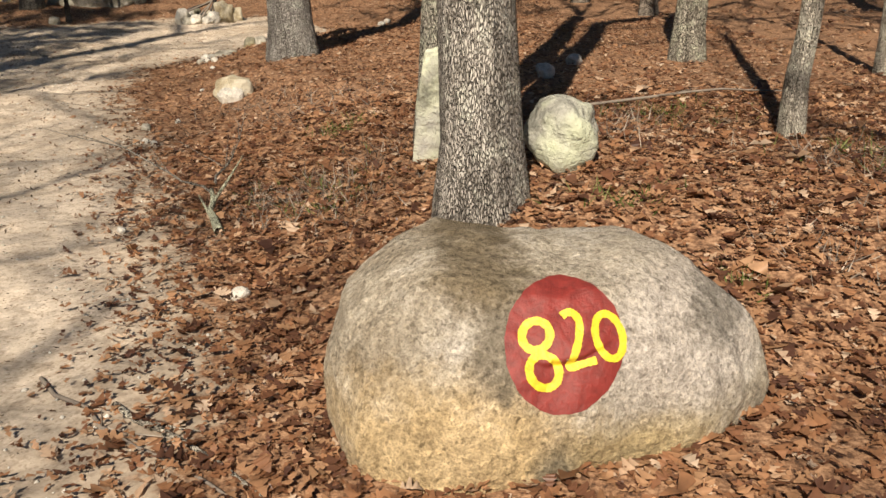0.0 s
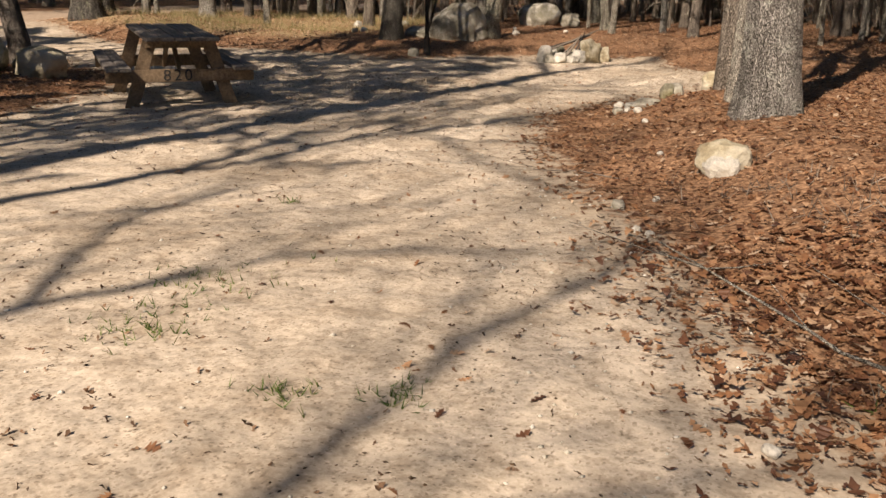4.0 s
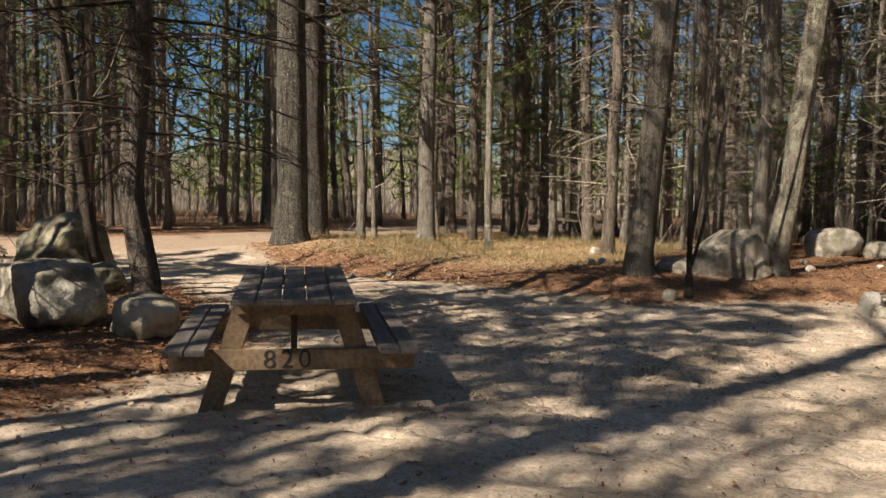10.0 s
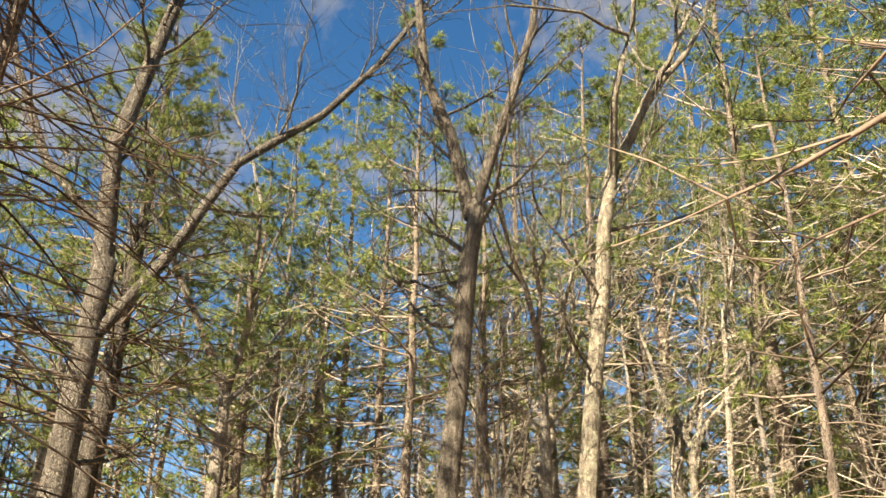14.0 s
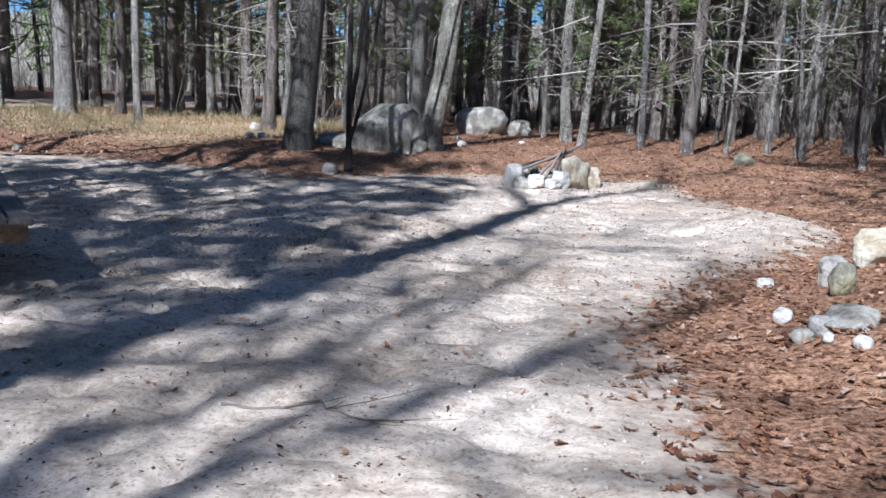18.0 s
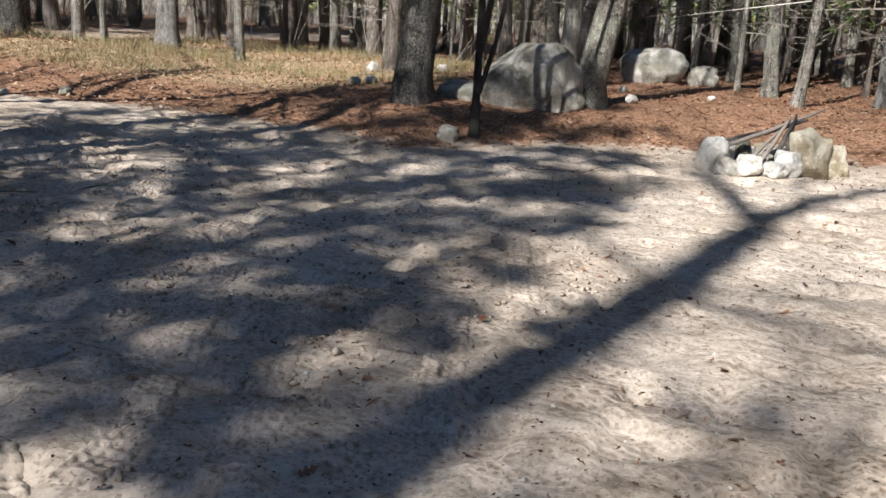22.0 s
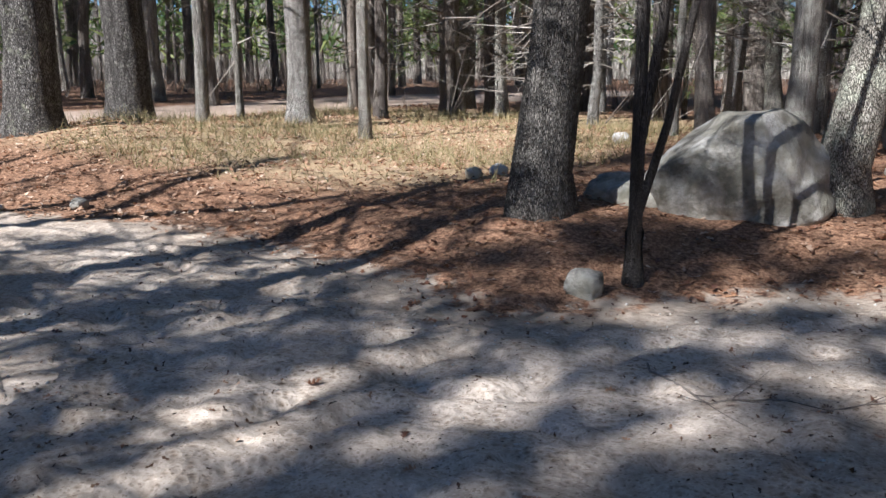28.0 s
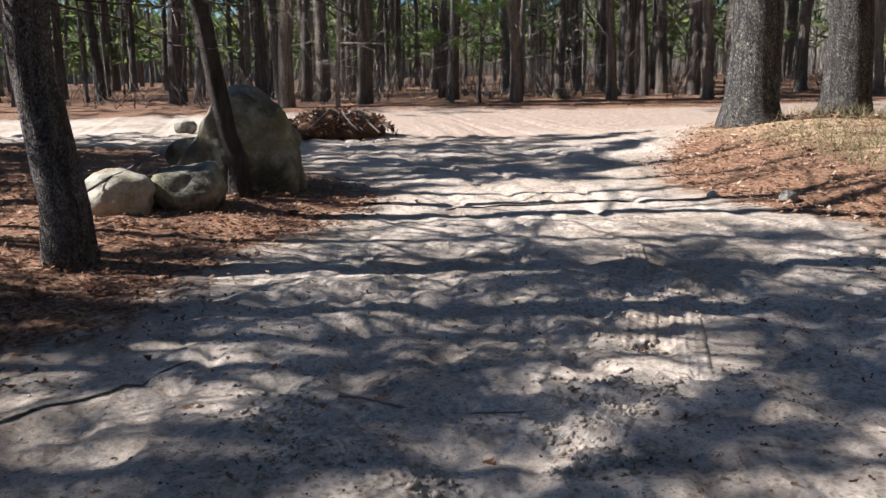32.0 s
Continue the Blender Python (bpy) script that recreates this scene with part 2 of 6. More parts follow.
def ground_mat(name, bare=False):
    m, n, l, b = node_mat(name)
    v = scaled_coords(n, l, 1, 1, 1)
    at = n.new("ShaderNodeAttribute")
    at.attribute_name = "cover"            # red: bare sand, green: dry grass, blue: needle-strewn road
    sep = n.new("ShaderNodeSeparateColor")
    l.new(at.outputs["Color"], sep.inputs[0])
    big, mid, fine, grit = noise_node(n, l, v, 0.8, 5), noise_node(n, l, v, 7, 6, 0.7), noise_node(n, l, v, 60, 4, 0.7), noise_node(n, l, v, 260, 2)
    sand = ramp_node(n, l, big, [(0.34, (0.40, 0.325, 0.25)), (0.5, (0.51, 0.43, 0.345)), (0.66, (0.585, 0.50, 0.41))])
    sand = mix_node(n, l, 0.7, sand, ramp_node(n, l, mid, [(0.36, (0.70, 0.67, 0.63)), (0.52, (1.06, 1.07, 1.07))]), "MULTIPLY")
    grain = n.new("ShaderNodeTexVoronoi")
    grain.inputs["Scale"].default_value = 120.0
    l.new(v, grain.inputs["Vector"])
    sand = mix_node(n, l, 0.75, sand, ramp_node(n, l, grain.outputs["Color"], [(0.10, (0.45, 0.41, 0.37)), (0.30, (0.96, 0.96, 0.96)), (0.80, (1.02, 1.02, 1.02)), (0.95, (1.3, 1.3, 1.3))]), "MULTIPLY")
    lump = noise_node(n, l, v, 24, 2, 0.6)
    sand = mix_node(n, l, 0.55, sand, ramp_node(n, l, lump, [(0.36, (0.66, 0.63, 0.60)), (0.5, (1.06, 1.06, 1.06))]), "MULTIPLY")
    sand = mix_node(n, l, 0.3, sand, ramp_node(n, l, fine, [(0.34, (0.62, 0.62, 0.58)), (0.54, (1.06, 1.06, 1.06))]), "MULTIPLY")
    sand = mix_node(n, l, 0.35, sand, ramp_node(n, l, grit, [(0.28, (0.35, 0.32, 0.3)), (0.42, (1, 1, 1))]), "MULTIPLY")
    pits = n.new("ShaderNodeTexVoronoi")
    pits.inputs["Scale"].default_value = 26.0
    l.new(v, pits.inputs["Vector"])
    # shade in the small dents, with leaf dirt, put into the colour
    pit_shade_dirt = ramp_node(n, l, pits.outputs["Distance"], [(0.12, (0.55, 0.50, 0.45)), (0.42, (1, 1, 1))])
    patchy = ramp_node(n, l, noise_node(n, l, v, 2.6, 4, 0.65), [(0.40, (0.15, 0.15, 0.15)), (0.60, (1, 1, 1))])
    worn = n.new("ShaderNodeMath")
    worn.operation = "MULTIPLY"
    l.new(at.outputs["Alpha"], worn.inputs[0])
    l.new(patchy, worn.inputs[1])
    sand = mix_node(n, l, worn.outputs[0], sand, pit_shade_dirt, "MULTIPLY")
    litter = ramp_node(n, l, noise_node(n, l, v, 34, 6, 0.78), [(0.36, (0.045, 0.027, 0.019)), (0.48, (0.18, 0.097, 0.056)), (0.60, (0.38, 0.23, 0.138))])
    straw = ramp_node(n, l, noise_node(n, l, v, 40, 5, 0.75), [(0.34, (0.14, 0.11, 0.055)), (0.5, (0.40, 0.29, 0.165)), (0.64, (0.56, 0.44, 0.28))])
    needles = ramp_node(n, l, noise_node(n, l, v, 9, 6, 0.7), [(0.3, (0.24, 0.17, 0.12)), (0.7, (0.46, 0.365, 0.285))])
    dirt = ramp_node(n, l, mid, [(0.3, (0.20, 0.155, 0.115)), (0.6, (0.37, 0.30, 0.225))])
    rim = ramp_node(n, l, sep.outputs["Red"], [(0.55, (0.8, 0.8, 0.8)), (0.97, (0, 0, 0))])
    if not bare:
        sand = mix_node(n, l, rim, sand, dirt)
    litter = mix_node(n, l, sep.outputs["Green"], litter, straw)
    sand = mix_node(n, l, sep.outputs["Blue"], sand, needles)
    edge = n.new("ShaderNodeMath")
    edge.operation = "ADD"
    spread = n.new("ShaderNodeMath")
    spread.operation = "MULTIPLY_ADD"
    l.new(mid, spread.inputs[0])
    spread.inputs[1].default_value, spread.inputs[2].default_value = 1.1, -0.55
    l.new(sep.outputs["Red"], edge.inputs[0])
    l.new(spread.outputs[0], edge.inputs[1])
    fac = ramp_node(n, l, edge.outputs[0], [(0.42, (0, 0, 0)), (0.58, (1, 1, 1))])
    l.new(mix_node(n, l, fac, litter, sand), b.inputs["Base Color"])
    b.inputs["Roughness"].default_value, b.inputs["Specular IOR Level"].default_value = 1.0, 0.15
    if bare:
        l.new(sand, b.inputs["Base Color"])
    h = bump_node(n, l, noise_node(n, l, v, 110, 1, 0.5), 0.08, 0.006)
    h = bump_node(n, l, noise_node(n, l, v, 32, 1, 0.5), 0.2, 0.015, h)
    h = bump_node(n, l, noise_node(n, l, v, 12, 1, 0.5), 0.5, 0.03, h)
    pressed = n.new("ShaderNodeMath")
    pressed.operation = "MULTIPLY"
    l.new(pits.outputs["Distance"], pressed.inputs[0])
    l.new(worn.outputs[0], pressed.inputs[1])
    h = bump_node(n, l, pressed.outputs[0], 0.45, 0.02, h)
    l.new(h, b.inputs["Normal"])
    return m


M_GROUND = ground_mat("sand_and_litter")
M_SAND = ground_mat("packed_sand", True)
M_HERO = hero_mat()
M_GRANITE = stone_mat("grey_granite", (0.17, 0.155, 0.12), (0.38, 0.355, 0.30), (0.60, 0.575, 0.52), (0.27, 0.255, 0.19), 0.7)
# dark olive-grey stone; the tall boulder's shaded side is put into this colour
M_DARK_STONE = stone_mat("dark_olive_stone", (0.11, 0.10, 0.07), (0.25, 0.235, 0.17), (0.42, 0.40, 0.31), (0.17, 0.15, 0.065), 0.7)
M_LICHENED = stone_mat("lichened_stone", (0.20, 0.20, 0.17), (0.40, 0.395, 0.34), (0.58, 0.58, 0.49), (0.46, 0.49, 0.35), 1.0)
M_SLAB = stone_mat("lichen_crust", (0.20, 0.20, 0.16), (0.50, 0.52, 0.39), (0.72, 0.76, 0.56), (0.40, 0.39, 0.36), 0.8)
M_YELLOW = stone_mat("yellowish_fieldstone", (0.34, 0.28, 0.18), (0.52, 0.46, 0.33), (0.66, 0.61, 0.49), (0.42, 0.38, 0.29), 0.6)
M_PALE = stone_mat("pale_fieldstone", (0.42, 0.40, 0.35), (0.62, 0.59, 0.53), (0.76, 0.73, 0.67), (0.54, 0.50, 0.42), 0.6)
M_BARK_OAK = bark_mat("oak_bark", (0.22, 0.198, 0.168), (0.58, 0.55, 0.495), (0.72, 0.73, 0.63), 0.10, 22, 7)
M_BARK_BROWN = bark_mat("brown_oak_bark", (0.11, 0.1, 0.086), (0.33, 0.31, 0.27), (0.36, 0.36, 0.31), 0.02, 22, 5, 0.26)
M_BARK_FURROWED = bark_mat("furrowed_oak_bark", (0.045, 0.04, 0.035), (0.47, 0.45, 0.405), (0.52, 0.54, 0.38), 0.07, 15, 3.6, 0.34)
M_BARK_RUGGED = bark_mat("rugged_pine_bark", (0.04, 0.036, 0.033), (0.36, 0.345, 0.315), (0.46, 0.47, 0.38), 0.05, 15, 3.8, 0.34)
M_BARK_DARK = bark_mat("dark_oak_bark", (0.08, 0.068, 0.058), (0.24, 0.21, 0.18), (0.32, 0.31, 0.26), 0.02, 50, 14)
M_BARK_LICHEN = bark_mat("lichened_bark", (0.15, 0.135, 0.11), (0.48, 0.45, 0.38), (0.58, 0.60, 0.47), 0.14, 20, 6)
M_BARK_PALE = bark_mat("pale_lichen_bark", (0.33, 0.32, 0.25), (0.52, 0.51, 0.41), (0.68, 0.73, 0.55), 0.26, 18, 6)
M_BARK_PINE = bark_mat("pine_bark", (0.19, 0.163, 0.138), (0.37, 0.325, 0.28), (0.54, 0.52, 0.45), 0.06, 18, 6)
M_BARK_GREY = bark_mat("grey_sapling_bark", (0.22, 0.20, 0.17), (0.58, 0.55, 0.485), (0.66, 0.66, 0.57), 0.14, 40, 12)
M_TWIG = island_mat("dead_twig", [(0, (0.07, 0.056, 0.046)), (0.5, (0.18, 0.15, 0.125)), (1, (0.42, 0.37, 0.31))], 0.9, 0.1)
M_TWIG_DARK = island_mat("brown_dead_twig", [(0, (0.05, 0.038, 0.03)), (0.6, (0.13, 0.10, 0.08)), (1, (0.26, 0.215, 0.175))], 0.9, 0.1)
# pale copy of the dead twig, standing in for sunlit ones
M_TWIG_PALE = island_mat("pale_dead_twig", [(0, (0.10, 0.085, 0.07)), (0.5, (0.30, 0.265, 0.22)), (1, (0.56, 0.51, 0.43))], 0.9, 0.1)
M_NEEDLE = island_mat("pine_needle", [(0, (0.05, 0.10, 0.036)), (0.5, (0.15, 0.215, 0.066)), (1, (0.35, 0.38, 0.135))], 0.6, 0.3, 0.45)
# brighter copy of the pine needle, coloured as if the sun were on it
M_NEEDLE_SUNLIT = island_mat("sunlit_pine_needle", [(0, (0.10, 0.19, 0.05)), (0.5, (0.20, 0.32, 0.09)), (1, (0.36, 0.46, 0.16))], 0.6, 0.3, 0.4)
M_LEAF = island_mat("fallen_oak_leaf", [(0, (0.075, 0.035, 0.024)), (0.25, (0.19, 0.085, 0.046)), (0.55, (0.32, 0.158, 0.08)), (0.85, (0.45, 0.26, 0.145)), (1, (0.60, 0.46, 0.34))], 0.45, 0.45, 0.25)
M_LEAF_PALE = island_mat("pale_fallen_leaf", [(0, (0.22, 0.12, 0.07)), (0.4, (0.42, 0.24, 0.14)), (0.8, (0.55, 0.36, 0.23)), (1, (0.70, 0.56, 0.42))], 0.65, 0.3, 0.12)
M_GRASS = island_mat("dry_grass", [(0, (0.09, 0.12, 0.04)), (0.3, (0.30, 0.26, 0.12)), (1, (0.55, 0.44, 0.27))], 0.8, 0.2, 0.25)
M_GREEN = island_mat("green_grass", [(0, (0.05, 0.10, 0.02)), (0.6, (0.12, 0.18, 0.04)), (1, (0.25, 0.25, 0.10))], 0.7, 0.3, 0.25)
M_HEAP = stone_mat("leafy_heap", (0.08, 0.04, 0.02), (0.20, 0.10, 0.05), (0.34, 0.19, 0.10), None, 1.0)
M_PLANK_X = wood_mat("weathered_plank", (0.085, 0.075, 0.068), (0.30, 0.265, 0.235))
M_BOARD = wood_mat("brown_board", (0.13, 0.085, 0.05), (0.36, 0.26, 0.165))
M_RED = paint_mat("red_paint", (0.20, 0.023, 0.018), 0.6)
M_GOLD = paint_mat("yellow_paint", (0.76, 0.54, 0.035), 0.5)
M_CRUMB = island_mat("dark_crumb", [(0, (0.03, 0.02, 0.015)), (0.7, (0.09, 0.06, 0.04)), (1, (0.2, 0.13, 0.08))], 0.9, 0.1)
M_SCRAP = island_mat("leaf_scrap", [(0, (0.06, 0.036, 0.024)), (0.6, (0.15, 0.085, 0.05)), (1, (0.30, 0.19, 0.12))], 0.8, 0.2)
M_STENCIL = paint_mat("dark_stencil_paint", (0.03, 0.028, 0.027), 0.7)
M_CHAR = stone_mat("charred_wood", (0.015, 0.013, 0.012), (0.05, 0.043, 0.038), (0.14, 0.12, 0.10), None, 0.6)

# pale bare woods; haze and sunlit twigs are put into this colour
M_DISTANCE = bark_mat("distant_woods", (0.15, 0.145, 0.12), (0.46, 0.43, 0.38), (0.24, 0.27, 0.17), 0.1, 0.6, 0.12)

# ---- geometry helpers ----


def mesh_of(name, verts, faces, mat, smooth=True):
    me = bpy.data.meshes.new(name)
    me.from_pydata([tuple(v) for v in verts], [], faces)
    me.materials.append(mat)
    if smooth:
        me.polygons.foreach_set("use_smooth", [True] * len(me.polygons))
    me.update()
    return me


def part(name, geo, mat, parent, label="", smooth=True):
    """geo: (verts, faces) or a bmesh. One mesh object under parent."""
    if isinstance(geo, bmesh.types.BMesh):
        me = bpy.data.meshes.new(name)
        geo.to_mesh(me)
        geo.free()
        me.materials.append(mat)
        if smooth:
            me.polygons.foreach_set("use_smooth", [True] * len(me.polygons))
    else:
        me = mesh_of(name, geo[0], geo[1], mat, smooth)
    ob = new(name, me)
    ob.parent = parent
    return tagged(ob, label) if label else ob


def array_mesh(name, verts, tris, mat, smooth=False):
    """A large triangle mesh from numpy arrays."""
    me = bpy.data.meshes.new(name)
    me.vertices.add(len(verts))
    me.vertices.foreach_set("co", np.ascontiguousarray(verts, dtype=np.float32).ravel())
    k = tris.shape[1]
    me.loops.add(tris.size)
    me.loops.foreach_set("vertex_index", np.ascontiguousarray(tris, dtype=np.int32).ravel())
    me.polygons.add(len(tris))
    me.polygons.foreach_set("loop_start", np.arange(0, tris.size, k, dtype=np.int32))
    if smooth:
        me.polygons.foreach_set("use_smooth", np.ones(len(tris), dtype=bool))
    me.materials.append(mat)
    me.update(calc_edges=True)
    return me


class Geo:
    def __init__(self):
        self.v, self.f = [], []

    def tube(self, pts, radii, n=6, cap=True, flute=0.0):
        pts = [Vector(p) for p in pts]
        base = len(self.v)
        for i, p in enumerate(pts):
            d = (pts[min(i + 1, len(pts) - 1)] - pts[max(i - 1, 0)])
            d = d.normalized() if d.length > 1e-9 else Vector((0, 0, 1))
            a = d.cross(Vector((0, 0, 1)) if abs(d.z) < 0.9 else Vector((1, 0, 0))).normalized()
            b = d.cross(a)
            for k in range(n):
                w = 2 * math.pi * k / n
                self.v.append(p + (a * math.cos(w) + b * math.sin(w)) * radii[i] * (1 + flute * (math.sin(3 * w + i * 0.35) + 0.8 * math.sin(5 * w + 1 - i * 0.5) + 0.9 * math.sin(1.7 * i))))
        for i in range(len(pts) - 1):
            for k in range(n):
                q = base + i * n
                self.f.append((q + k, q + (k + 1) % n, q + n + (k + 1) % n, q + n + k))
        if cap:
            self.v.append(pts[-1] + (pts[-1] - pts[-2]).normalized() * radii[-1] * 0.6)
            e, q = len(self.v) - 1, base + (len(pts) - 1) * n
            for k in range(n):
                self.f.append((q + k, q + (k + 1) % n, e))

    def box(self, c, s, m=None):
        base = len(self.v)
        for dx in (-1, 1):
            for dy in (-1, 1):
                for dz in (-1, 1):
                    p = Vector((c[0] + dx * s[0] / 2, c[1] + dy * s[1] / 2, c[2] + dz * s[2] / 2))
                    self.v.append(m @ p if m else p)
        for a in ((0, 1, 3, 2), (4, 6, 7, 5), (0, 4, 5, 1), (2, 3, 7, 6), (0, 2, 6, 4), (1, 5, 7, 3)):
            self.f.append(tuple(base + i for i in a))

    def geo(self):
        return self.v, self.f


# ---- the lie of the land ----
SAND = np.array([(-0.5, -9), (-0.7, 1.8), (-0.75, 2.6), (-1.2, 3.9), (-2.0, 6.1), (-2.6, 7.2), (-3.2, 8.8), (-3.5, 10.6), (-2.9, 12.2),
                 (-1.75, 14.2), (-1.8, 15.4), (-2.6, 16.6), (-3.2, 18.4), (-5.3, 18.5), (-6.5, 18.1), (-7.2, 17.3), (-7.7, 16.75), (-8.3, 17.1), (-9.6, 17.3),
                 (-11.1, 17.4), (-12.5, 16.9), (-13.4, 16.8), (-14.6, 17.3), (-16, 18.3), (-18, 19.9), (-19.5, 22), (-20, 26), (-19.5, 33), (-17, 46), (-21, 48), (-23.6, 34),
                 (-24.4, 22), (-26.2, 10), (-30, -4), (-26, -5), (-22, 6), (-18.5, 11.5), (-16, 13.4), (-13.5, 14), (-12, 13.2), (-11, 12.5),
                 (-9.9, 12.2), (-9.2, 11.2), (-8.6, 9.5), (-8.3, 8.3), (-8.9, 6.5), (-9.5, 3), (-9.5, -9)], dtype=float)


def smooth01(u):
    u = np.clip(u, 0, 1)
    return u * u * (3 - 2 * u)


def sand_distance(x, y):
    """Metres from the edge of the bare sand; negative on the sand."""
    x, y = np.asarray(x, float), np.asarray(y, float)
    best, inside = np.full(x.shape, 1e9), np.zeros(x.shape, bool)
    for i in range(len(SAND)):
        (ax, ay), (bx, by) = SAND[i], SAND[(i + 1) % len(SAND)]
        dx, dy = bx - ax, by - ay
        k = np.clip(((x - ax) * dx + (y - ay) * dy) / (dx * dx + dy * dy), 0, 1)
        best = np.minimum(best, np.hypot(x - ax - k * dx, y - ay - k * dy))
        if ay != by:
            inside ^= ((ay > y) != (by > y)) & (x < ax + (y - ay) / (by - ay) * dx)
    return np.where(inside, -best, best)


def hash_noise(x, y, seed=0):
    """Smooth value noise, 0 to 1, one cell a metre."""
    xi, yi = np.floor(x).astype(np.int64), np.floor(y).astype(np.int64)
    u, v = smooth01(x - xi), smooth01(y - yi)

    def h(a, b):
        k = (a * 374761393 + b * 668265263 + seed * 974634777) & 0x7FFFFFFF
        k = ((k ^ (k >> 13)) * 1274126177) & 0x7FFFFFFF
        return ((k ^ (k >> 16)) & 0xFFFF) / 65535.0
    return (h(xi, yi) * (1 - u) + h(xi + 1, yi) * u) * (1 - v) + (h(xi, yi + 1) * (1 - u) + h(xi + 1, yi + 1) * u) * v


def land(x, y, fine=False):
    x, y = np.asarray(x, float), np.asarray(y, float)
    z = 0.02 * np.clip(-x - 8, 0, 18) + 0.012 * np.clip(np.minimum(y, 45) - 14, 0, None)
    z = z + 0.010 * np.clip(np.minimum(y, 40) - 18, 0, None) * smooth01((x + 10) / 4)
    z = z + 0.26 * np.exp(-((x + 16.2) ** 2 + (y - 20.0) ** 2) / 4.5)
    z = z + 0.17 * np.exp(-((x + 2.35) ** 2 / 0.30 + (y - 14.6) ** 2 / 0.55)) + 0.08 * np.exp(-((x + 3.2) ** 2 / 0.25 + (y - 18.2) ** 2 / 0.12))
    d = sand_distance(x, y)
    right = smooth01((x + 6) / 2) * smooth01((17 - y) / 4)
    far = smooth01((x + 11) / 2) * smooth01((y - 15) / 2)
    z = z + 0.15 * far * smooth01((d + 0.15) / 1.1)
    z = z + (0.13 + 0.19 * right) * smooth01((d - 0.05) / 1.7) * np.where(x > -2.2, 0.1 + 0.9 * smooth01((y - 2.2) / 1.5), 1.0)
    if fine:
        z = z + 0.05 * np.exp(-((x + 10.45) ** 2 / 0.03 + (y - 13.4) ** 2 / 0.12)) + 0.045 * np.exp(-((x + 9.8) ** 2 / 0.03 + (y - 13.45) ** 2 / 0.14))
        z = z - 0.05 * np.exp(-((x + 9.2) ** 2 / 0.12 + (y - 13.3) ** 2 / 0.02)) + 0.04 * np.exp(-((x + 8.3) ** 2 / 0.03 + (y - 13.1) ** 2 / 0.02)) + 0.03 * np.exp(-((x + 8.3) ** 2 / 0.05 + (y - 14.75) ** 2 / 0.03))
        trod = smooth01((hash_noise(x * 0.8, y * 0.8, 31) - 0.3) / 0.4) * (0.35 + 0.65 * smooth01((y - 7) / 4)) * smooth01((-d - 0.1) / 0.5)
        z = z + trod * (0.011 * (hash_noise(x * 9.7 + 0.6 * y, y * 9.7 - 0.6 * x, 32) - 0.5) + 0.012 * (hash_noise(x * 17.3 - 0.5 * y, y * 17.3 + 0.5 * x, 33) - 0.5))
        z = z + 0.030 * (hash_noise(x * 1.1, y * 1.1, 1) - 0.5) + 0.016 * (hash_noise(x * 3.7, y * 3.7, 2) - 0.5)
        z = z + (0.010 + 0.016 * smooth01((y - 6) / 5)) * (hash_noise(x * 5.3 + 0.4 * y, y * 6.3 - 0.4 * x, 3) - 0.5) + 0.012 * (hash_noise(x * 8.7 - 0.3 * y, y * 8.7 + 0.3 * x, 8) - 0.5) - 0.034 * smooth01((hash_noise(x * 7.1, y * 7.1 + 5, 12) - 0.62) / 0.2) * smooth01((y - 5) / 5) * smooth01((-d - 0.2) / 0.5) + np.where(d > 0, 0.02 * (hash_noise(x * 6, y * 6, 4) - 0.5), 0)
    return z


def ground_at(x, y):
    return float(land(np.array([x]), np.array([y]), True)[0])


def axis(lo, hi, step, far_lo, far_hi):
    mid = np.arange(lo, hi + 1e-6, step)
    up, down, s = [mid[-1]], [mid[0]], step
    while up[-1] < far_hi:
        s *= 1.16
        up.append(up[-1] + s)
    s = step
    while down[-1] > far_lo:
        s *= 1.16
        down.append(down[-1] - s)
    return np.concatenate([np.array(down[:0:-1]), mid, np.array(up[1:])])


def build_ground():
    xs, ys = axis(-10.6, 0.6, 0.042, -600, 600), axis(1.2, 18.4, 0.042, -600, 600)
    gx, gy = np.meshgrid(xs, ys)
    gz = land(gx, gy, True)
    nx, ny = len(xs), len(ys)
    i = np.arange(nx * ny).reshape(ny, nx)
    quads = np.stack([i[:-1, :-1], i[:-1, 1:], i[1:, 1:], i[1:, :-1]], -1).reshape(-1, 4)
    me = array_mesh("ground", np.stack([gx, gy, gz], -1).reshape(-1, 3), quads, M_GROUND, True)
    d = sand_distance(gx, gy).ravel()
    col = np.zeros((nx * ny, 4), np.float32)
    col[:, 0] = smooth01(0.5 - d / 1.5)
    fx, fy = gx.ravel(), gy.ravel()
    col[:, 1] = smooth01((-fx - 8.5) / 2) * smooth01((fy - 18.3) / 1.5) * smooth01((fx + 19) / 3) * smooth01((32 - fy) / 5)
    col[:, 2] = smooth01((-fx - 17) / 3) * smooth01((fy - 12) / 5)
    col[:, 3] = smooth01((fy - 7.5) / 4) * smooth01((0.25 - d) / 0.4)
    a = me.color_attributes.new("cover", "FLOAT_COLOR", "POINT")
    a.data.foreach_set("color", col.ravel())
    return tagged(new("ground", me), "pale sandy clearing edged with brown oak leaf litter", "ground", kind="structure")


build_ground()

